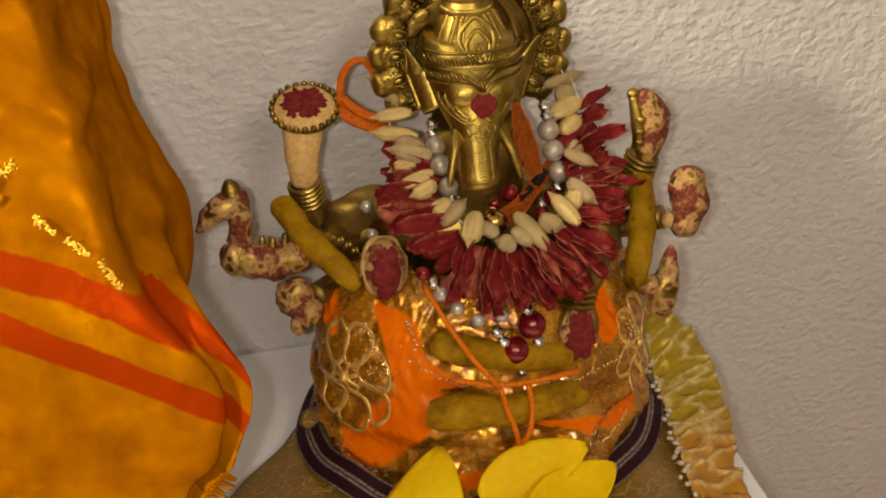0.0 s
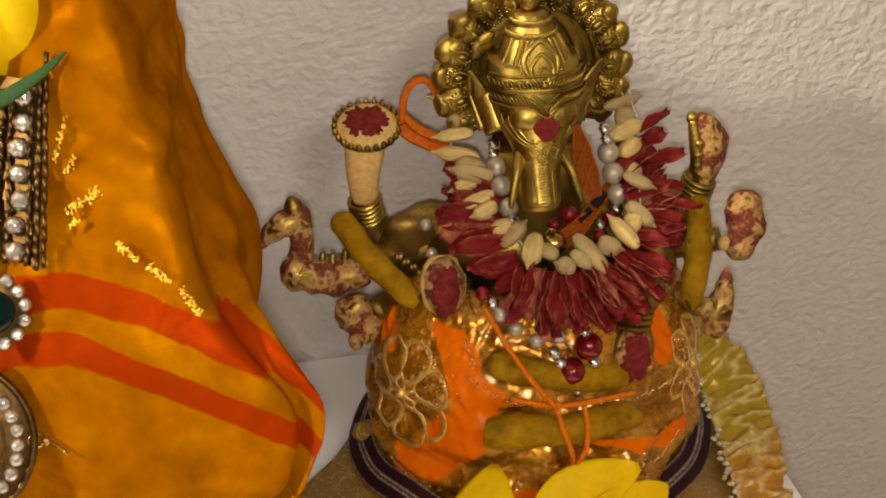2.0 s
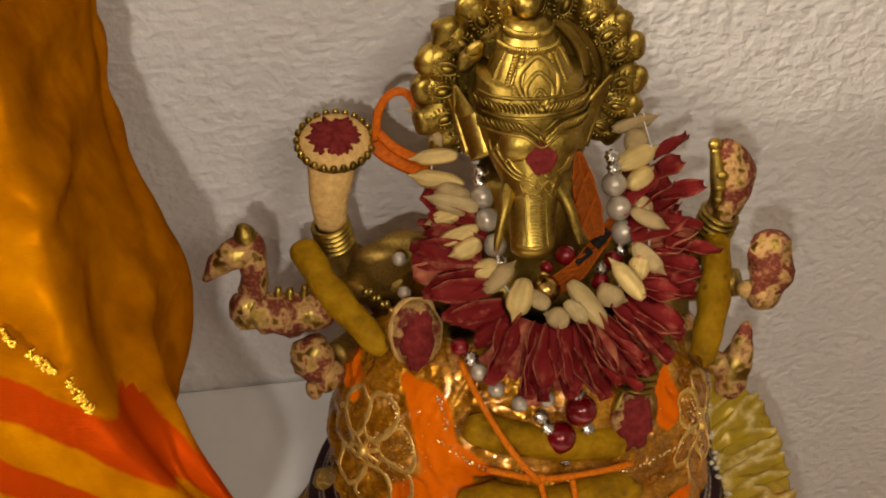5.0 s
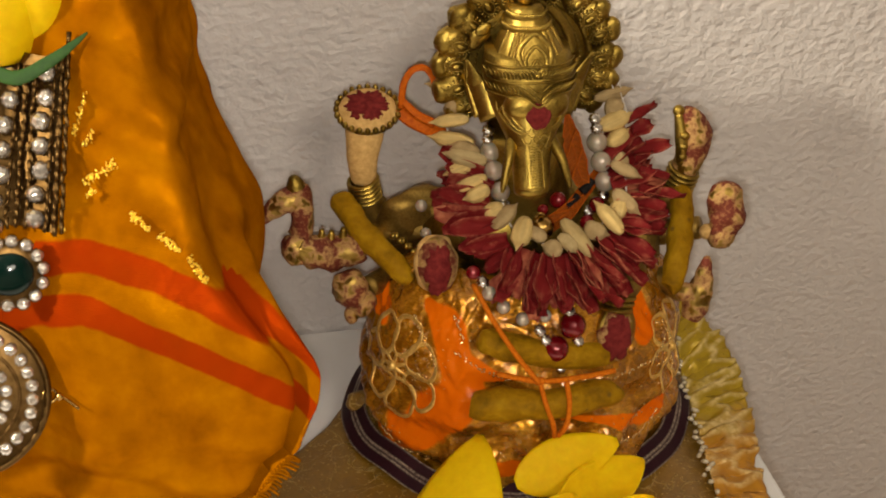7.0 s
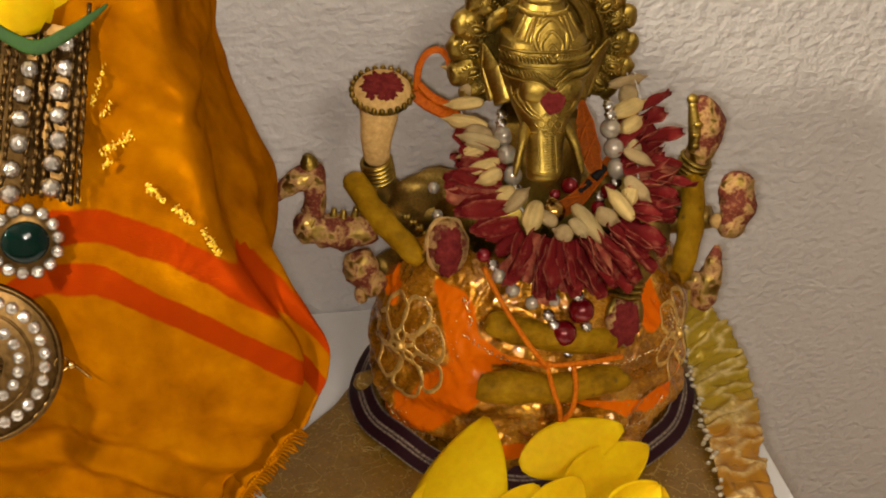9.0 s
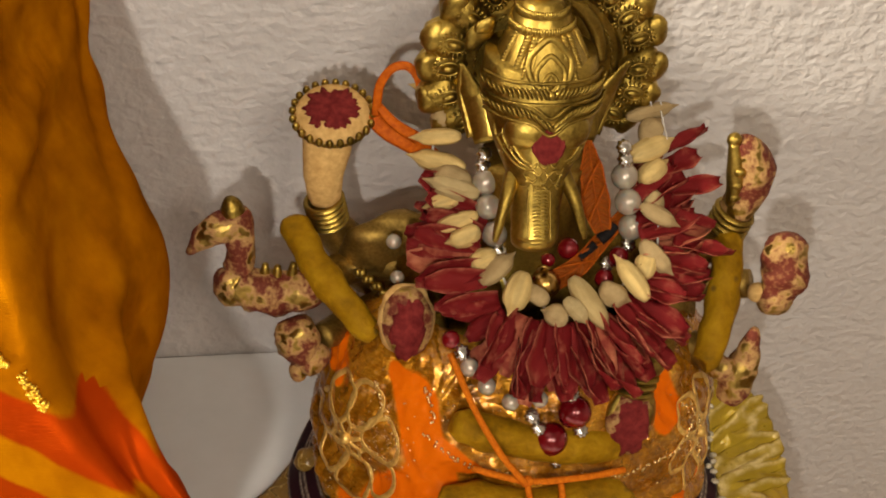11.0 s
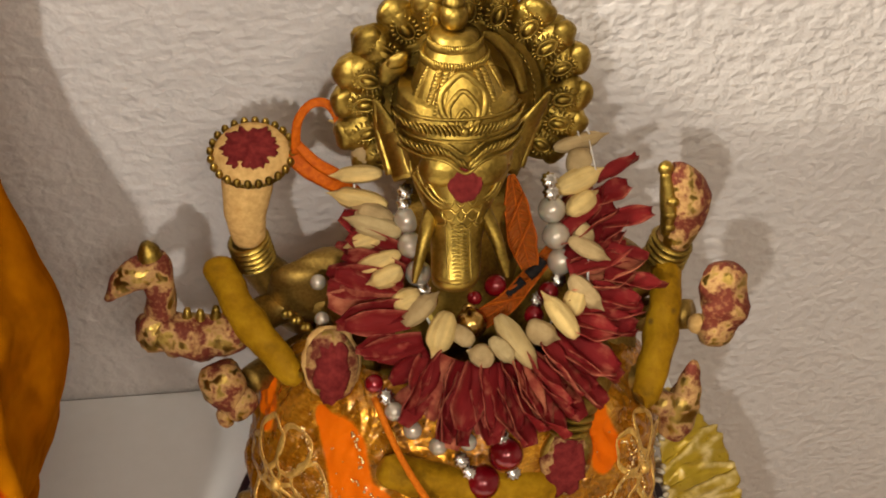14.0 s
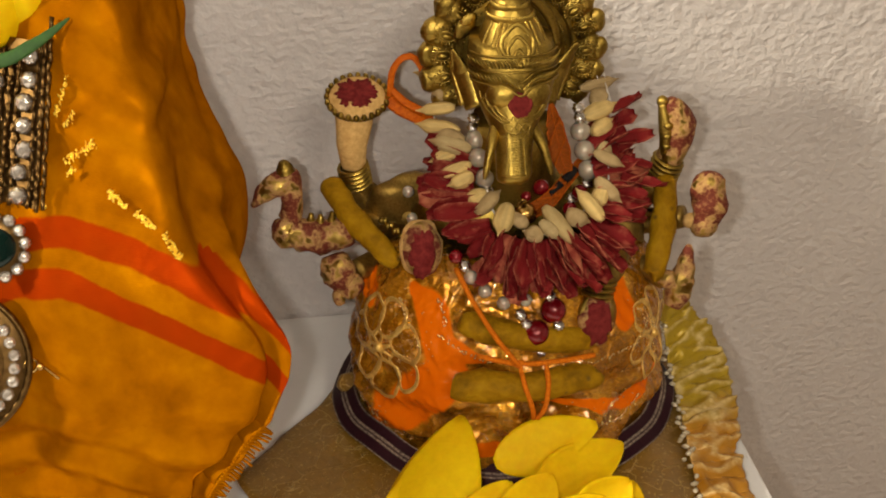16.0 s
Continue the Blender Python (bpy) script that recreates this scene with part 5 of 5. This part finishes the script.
BACK_Y = (-0.140, -0.140, -0.1400, -0.1380, -0.1360, -0.1350, -0.1340, -0.1320, -0.1190, -0.1000, -0.0910, -0.0880, -0.086, -0.085, -0.085)
BAND_X = (-0.30, -0.215, -0.190, -0.178, -0.170, -0.1474, -0.1310, -0.1200, -0.1090, -0.1000, -0.09)
BAND_Z = (0.150, 0.163, 0.1768, 0.1812, 0.1828, 0.1770, 0.1675, 0.1615, 0.1550, 0.1450, 0.135)
SECTION = {}


def section(z):
    """the robe's outline at a height: first the front from one side to the other, then the back"""
    key = round(z, 5)
    if key not in SECTION:
        ex, ey, rx, ry, bx, by = (float(np.mean(np.interp((z - 0.004, z - 0.002, z, z + 0.002, z + 0.004), ROBE_Z, row))) for row in (EDGE_X, EDGE_Y, RIDGE_X, RIDGE_Y, BACK_X, BACK_Y))
        hollow = ry + 0.013
        # unseen back drawn close to the wall so that it blocks ceiling_bulb
        pts = [(-0.33, ry + 0.03), (-0.30, ry + 0.004), (-0.25, ry), (-0.213, hollow - 0.002), (-0.188, hollow), (min(-0.170, rx - 0.014), ry + 0.004), (rx, ry),
               (rx * 0.62 + ex * 0.38, ry * 0.50 + ey * 0.50 + 0.002), (ex - 0.001, ey - 0.004), (ex * 0.55 + bx * 0.45 - float(np.interp(z, (0.15, 0.168), (0.013, 0.0015))), ey * 0.55 + by * 0.45), (bx, by), (bx - 0.010, by + 0.018), (-0.195, -0.020), (-0.27, -0.010), (-0.335, ry + 0.09)]
        loop = [Vector((x, y, z)) for x, y in pts]
        path = spline(loop + [loop[0]], 18)
        front = path[:9 * 18]
        SECTION[key] = path, [p.x for p in front], [p.y for p in front]
    return SECTION[key]


def robe_at(u, v):
    z = 0.0015 + 0.283 * v
    path = section(z)[0]
    i = int(round(u * (len(path) - 1)))
    p = path[i].copy()
    t = (path[(i + 1) % len(path)] - path[i - 1])
    d = Vector((t.y, -t.x, 0)).normalized()
    x, y = p.x, p.y
    calm = 1 - 0.85 * float(np.interp(z, (0.17, 0.20), (0.0, 1.0))) * (1 - min(1.0, (p - Vector((float(np.interp(z, ROBE_Z, EDGE_X)), float(np.interp(z, ROBE_Z, EDGE_Y)), z))).length / 0.034))
    fold = 0.0030 * noise.noise((x * 25, y * 25, z * 18)) + 0.0016 * noise.noise((x * 70, y * 70, z * 50))
    fold += 0.0016 * math.sin(190 * (z + 0.75 * x) + 6 * noise.noise((x * 18, z * 18, 4))) * bump1(z, 0.215, 0.035)
    fold += 0.0018 * math.sin(300 * (z + 0.25 * x) + 7 * noise.noise((x * 20, z * 20, 9))) * bump1(z, 0.09, 0.03)
    return p + d * (fold * calm - 0.001)


s = Shape()
s.grid(robe_at, 252, 190, 0, True, True)


def band_at(p):
    """depth below the upper band's edge; the bands lie closer together beside the necklace"""
    if p[1] >= min(-0.187, float(np.interp(p[2], ROBE_Z, EDGE_Y)) + 0.010):
        return -0.05
    top = sum(float(np.interp(p[0] + d, BAND_X, BAND_Z)) for d in (-0.005, -0.0025, 0.0, 0.0025, 0.005)) / 5
    depth, gap = top - p[2], float(np.interp(p[0], (-0.170, -0.148), (0.45, 1.0)))
    if depth < 0.010:
        return depth
    return 0.010 + (depth - 0.010) / gap if depth < 0.010 + 0.0085 * gap else depth + 0.0085 * (1 - gap)


s.fields["band"] = [band_at(p) for p in s.v]
robe_ob = tagged(part("draped_robe", s, ROBE), "amber orange silk robe with two red woven bands", "garment")
for k in range(26):
    z = 0.081 + 0.0012 * k
    ex, ey = (float(np.interp(z, ROBE_Z, row)) for row in (EDGE_X, EDGE_Y))
    rnd = random.Random(k)
    strand = Shape()
    a = Vector((ex - 0.003, ey - 0.006, z))
    strand.tube([a, a + Vector((0.0022, 0.0005, -0.0008)), a + Vector((0.0036 + rnd.uniform(0, 0.002), rnd.uniform(-0.001, 0.001), -0.0022 - rnd.uniform(0, 0.0015)))], [0.0007, 0.0006, 0.0004], 0, 5, 3)
    strand.fields["band"] = [0.05] * len(strand.v)
    part("frayed_strand", strand, ROBE, robe_ob)


def on_robe(x, z, out=0.0):
    """the front of the robe at x and z"""
    _, xs, ys = section(z)
    return Vector((x, float(np.interp(x, xs, ys)), z)) + Vector((0.15, -0.95, 0.25)).normalized() * out


# gold strands added along creases to imitate the glints of the silk's metal thread
for k, (x0, z0, x1, z1, count, spread) in enumerate(((-0.1676, 0.2082, -0.1622, 0.2190, 22, 0.0004), (-0.1648, 0.2052, -0.1612, 0.2100, 9, 0.0005), (-0.1655, 0.1958, -0.1563, 0.2018, 34, 0.0006),
                                                    (-0.1653, 0.1925, -0.1625, 0.1945, 9, 0.0004), (-0.1530, 0.1890, -0.1478, 0.1850, 26, 0.0006), (-0.1455, 0.1838, -0.1397, 0.1792, 30, 0.0005),
                                                    (-0.1375, 0.1772, -0.1328, 0.1698, 30, 0.0005), (-0.1740, 0.1845, -0.1726, 0.1851, 9, 0.0005))):
    rnd = random.Random(40 + k)
    s = Shape()
    ahead = math.atan2(z1 - z0, x1 - x0)
    for i in range(count * 2):
        q = rnd.uniform(0.0, 1.0)
        off = rnd.gauss(0, spread)
        x, z = x0 + (x1 - x0) * q - off * math.sin(ahead), z0 + (z1 - z0) * q + off * math.cos(ahead)
        a, half = ahead + rnd.gauss(0.9, 0.4), rnd.uniform(0.0002, 0.0005)
        dx, dz = half * math.cos(a), half * math.sin(a)
        wide = rnd.uniform(0.0002, 0.0005)
        s.tube([on_robe(x - dx, z - dz, 0.0002), on_robe(x, z, 0.0006 + rnd.uniform(0, 0.0003)), on_robe(x + dx, z + dz, 0.0002)], [wide * 0.5, wide, wide * 0.5], 0, 6, 2)
    part("metal_threads", s, ZARI, robe_ob, "gold threads imitating glints on the silk")

jewels = thing("rhinestone_necklace", (-0.19, -0.2, 0.18), "gilt necklace of clear rhinestones with a green stone and round pendant", "necklace")
STONE = Shape()
for lo, hi, zl, zh in ((1.0, 0.86, -0.3, 0.25), (0.86, 0.45, 0.25, 0.62)):
    STONE.add([(r * math.cos(math.pi * (2 * k + o) / 8), r * math.sin(math.pi * (2 * k + o) / 8), z) for r, z, o in ((lo, zl, 0), (hi, zh, 1)) for k in range(8)],
              [(k, (k + 1) % 8, 8 + k) for k in range(8)] + [((k + 1) % 8, 8 + (k + 1) % 8, 8 + k) for k in range(8)])
STONE.add([(0.45 * math.cos(math.pi * (2 * k + 1) / 8), 0.45 * math.sin(math.pi * (2 * k + 1) / 8), 0.62) for k in range(8)] + [(0, 0, 0.70)], [(k, (k + 1) % 8, 8) for k in range(8)])
CUP = Shape()
CUP.ring((0, 0, -0.35), (0, 0, 1), 0.92, 0.16, 0, 10, 5)
STONE_MESH, CUP_MESH = STONE.mesh("rhinestone", CRYSTAL), CUP.mesh("setting", GILT)
for poly in STONE_MESH.polygons:
    poly.use_smooth = False


def stone(p, r, normal, parent):
    rnd = random.Random(int(p.x * 4e5) * 7 + int(p.z * 4e5))
    m = (Vector(normal) + Vector((rnd.gauss(0, 0.16), 0, rnd.gauss(0, 0.16)))).to_track_quat("Z", "Y").to_matrix().to_4x4() @ Matrix.Rotation(rnd.uniform(0, 1), 4, "Z")
    m.translation = p
    m = m @ Matrix.Diagonal((r, r, r, 1))
    part("rhinestone", STONE_MESH, None, parent, m=m)
    part("setting", CUP_MESH, None, parent, m=m)


face = Vector((0.15, -0.90, 0.40)).normalized()
for x0, x1, z0, z1, n in ((-0.1740, -0.1815, 0.2238, 0.1858, 7), (-0.1850, -0.1938, 0.2215, 0.1835, 7), (-0.1970, -0.2043, 0.2200, 0.1850, 6)):
    for k in range(n):
        q = k / (n - 1)
        stone(on_robe(x0 + (x1 - x0) * q + 0.0007 * math.sin(k * 2.1), z0 + (z1 - z0) * q, 0.0044), 0.0028 + 0.0002 * math.sin(k * 3.3), face, jewels)
s = Shape()
# upright rows of slim links between the stones, a plaited edge at the side
for x0, x1, z0, z1, r in ((-0.1660, -0.1738, 0.2348, 0.1842, 0.0008), (-0.1683, -0.1760, 0.2298, 0.1832, 0.0009), (-0.1708, -0.1785, 0.2278, 0.1832, 0.0007), (-0.1768, -0.1845, 0.2248, 0.1832, 0.0008),
                          (-0.1792, -0.1875, 0.2248, 0.1832, 0.0009), (-0.1820, -0.1902, 0.2248, 0.1832, 0.0007), (-0.1885, -0.1965, 0.2228, 0.1832, 0.0008), (-0.1910, -0.1990, 0.2228, 0.1832, 0.0009), (-0.1938, -0.2012, 0.2228, 0.1832, 0.0007), (-0.2010, -0.2075, 0.2218, 0.1832, 0.0009)):
    rnd = random.Random(int(x0 * -1e5))
    for k in range(17):
        q, e = (k + rnd.uniform(0, 0.1)) / 17, 0.062
        lift = rnd.uniform(0.0024, 0.0034)
        s.tube([on_robe(x0 + (x1 - x0) * q, z0 + (z1 - z0) * q, lift), on_robe(x0 + (x1 - x0) * (q + e) + rnd.gauss(0, 0.0004), z0 + (z1 - z0) * (q + e), lift + 0.0006)], [r, r * 0.7], 0, 6, 2)
s.grid(lambda u, v: on_robe(-0.1675 - 0.0075 * v - 0.036 * u, 0.2278 - 0.0446 * v, 0.0020), 24, 24)
part("chain_plate", s, GILT, jewels, "gilt chain rows")


def rosette(c, rings, parent):
    turn = face.to_track_quat("Z", "Y").to_matrix()
    for radius, n, size in rings:
        for k in range(n):
            a = 2 * math.pi * k / n
            stone(c + turn @ Vector((radius * math.cos(a), radius * math.sin(a), 0.0016)), size, face, parent)


c = on_robe(-0.1905, 0.1725, 0.0085)
turn = face.to_track_quat("Z", "Y").to_matrix()
s = Shape()
s.ell(c, (0.0095, 0.0105, 0.0022), turn, 0, 26, 8)
brooch = part("green_stone_brooch", s, GILT, jewels)
rosette(c, ((0.0095, 14, 0.0020),), brooch)
s = Shape()
s.ell(c + face * 0.0022, (0.0070, 0.0064, 0.0026), turn, 0, 22, 12)
part("green_stone", s, EMERALD, brooch, "dark green oval stone")
c = on_robe(-0.2080, 0.1395, 0.0085)
s = Shape()
s.ell(c, (0.0250, 0.0255, 0.0020), turn, 0, 40, 8)
s.ell(c + face * 0.0012, (0.0080, 0.0080, 0.0028), turn, 0, 24, 8)
s.ring(c + face * 0.0010, face, 0.0162, 0.0008, 0, 48, 6)
s.ring(c + face * 0.0004, face, 0.0243, 0.0011, 0, 60, 6)
for k in range(26):
    a = 2 * math.pi * k / 26
    d = turn @ Vector((math.cos(a), math.sin(a), 0))
    s.tube([c + d * 0.0030 + face * 0.0030, c + d * 0.0078 + face * 0.0030], [0.0006, 0.0010], 0, 6, 3)
pendant = part("round_pendant", s, GILT, jewels)
rosette(c, ((0.0199, 29, 0.0021), (0.0124, 18, 0.0021)), pendant)
s = Shape()
p = on_robe(-0.1830, 0.1365, 0.004)
s.ring(p, (0.3, -0.8, 0.3), 0.0022, 0.0005, 0, 14, 6)
s.ell(p + Vector((0.003, -0.001, 0)), 0.0013, None, 0, 8, 6)
s.tube([p + Vector((0.003, 0, 0)), on_robe(-0.1740, 0.1340, 0.0015)], 0.0005, 0, 6, 4)
part("hook", s, GOLD, jewels)

bud = thing("yellow_flower", (-0.186, -0.177, 0.230), "yellow flower with a green sepal tucked at the figure's neck", "flower")
for k, (x0, z0, x1, z1, w, y) in enumerate(((-0.196, 0.268, -0.199, 0.2345, 0.030, -0.176), (-0.176, 0.268, -0.1705, 0.2365, 0.026, -0.176), (-0.186, 0.270, -0.1835, 0.2315, 0.036, -0.180))):
    petal_part(bud, (x0 - 0.0015, y + 0.0195, z0 - 0.0055), (x1 - 0.0015, y + 0.0135, z1 - 0.0055), (0.1, -0.9, 0.4), w, -0.011, 20 + k, tipped=0.55)
s = Shape()
s.tube([(-0.2015, -0.1675, 0.2385), (-0.1960, -0.1700, 0.2347), (-0.1885, -0.1725, 0.2293), (-0.1810, -0.1730, 0.2261), (-0.1725, -0.1700, 0.2288), (-0.1650, -0.1660, 0.2323), (-0.1605, -0.1630, 0.2347)],
       [0.0006, 0.0015, 0.0020, 0.0022, 0.0019, 0.0011, 0.0003], 0, 12, 8, ((0.1, -0.9, 0.4), 0.25), 0.06)
part("sepal", s, GREEN, bud, "green leaf")
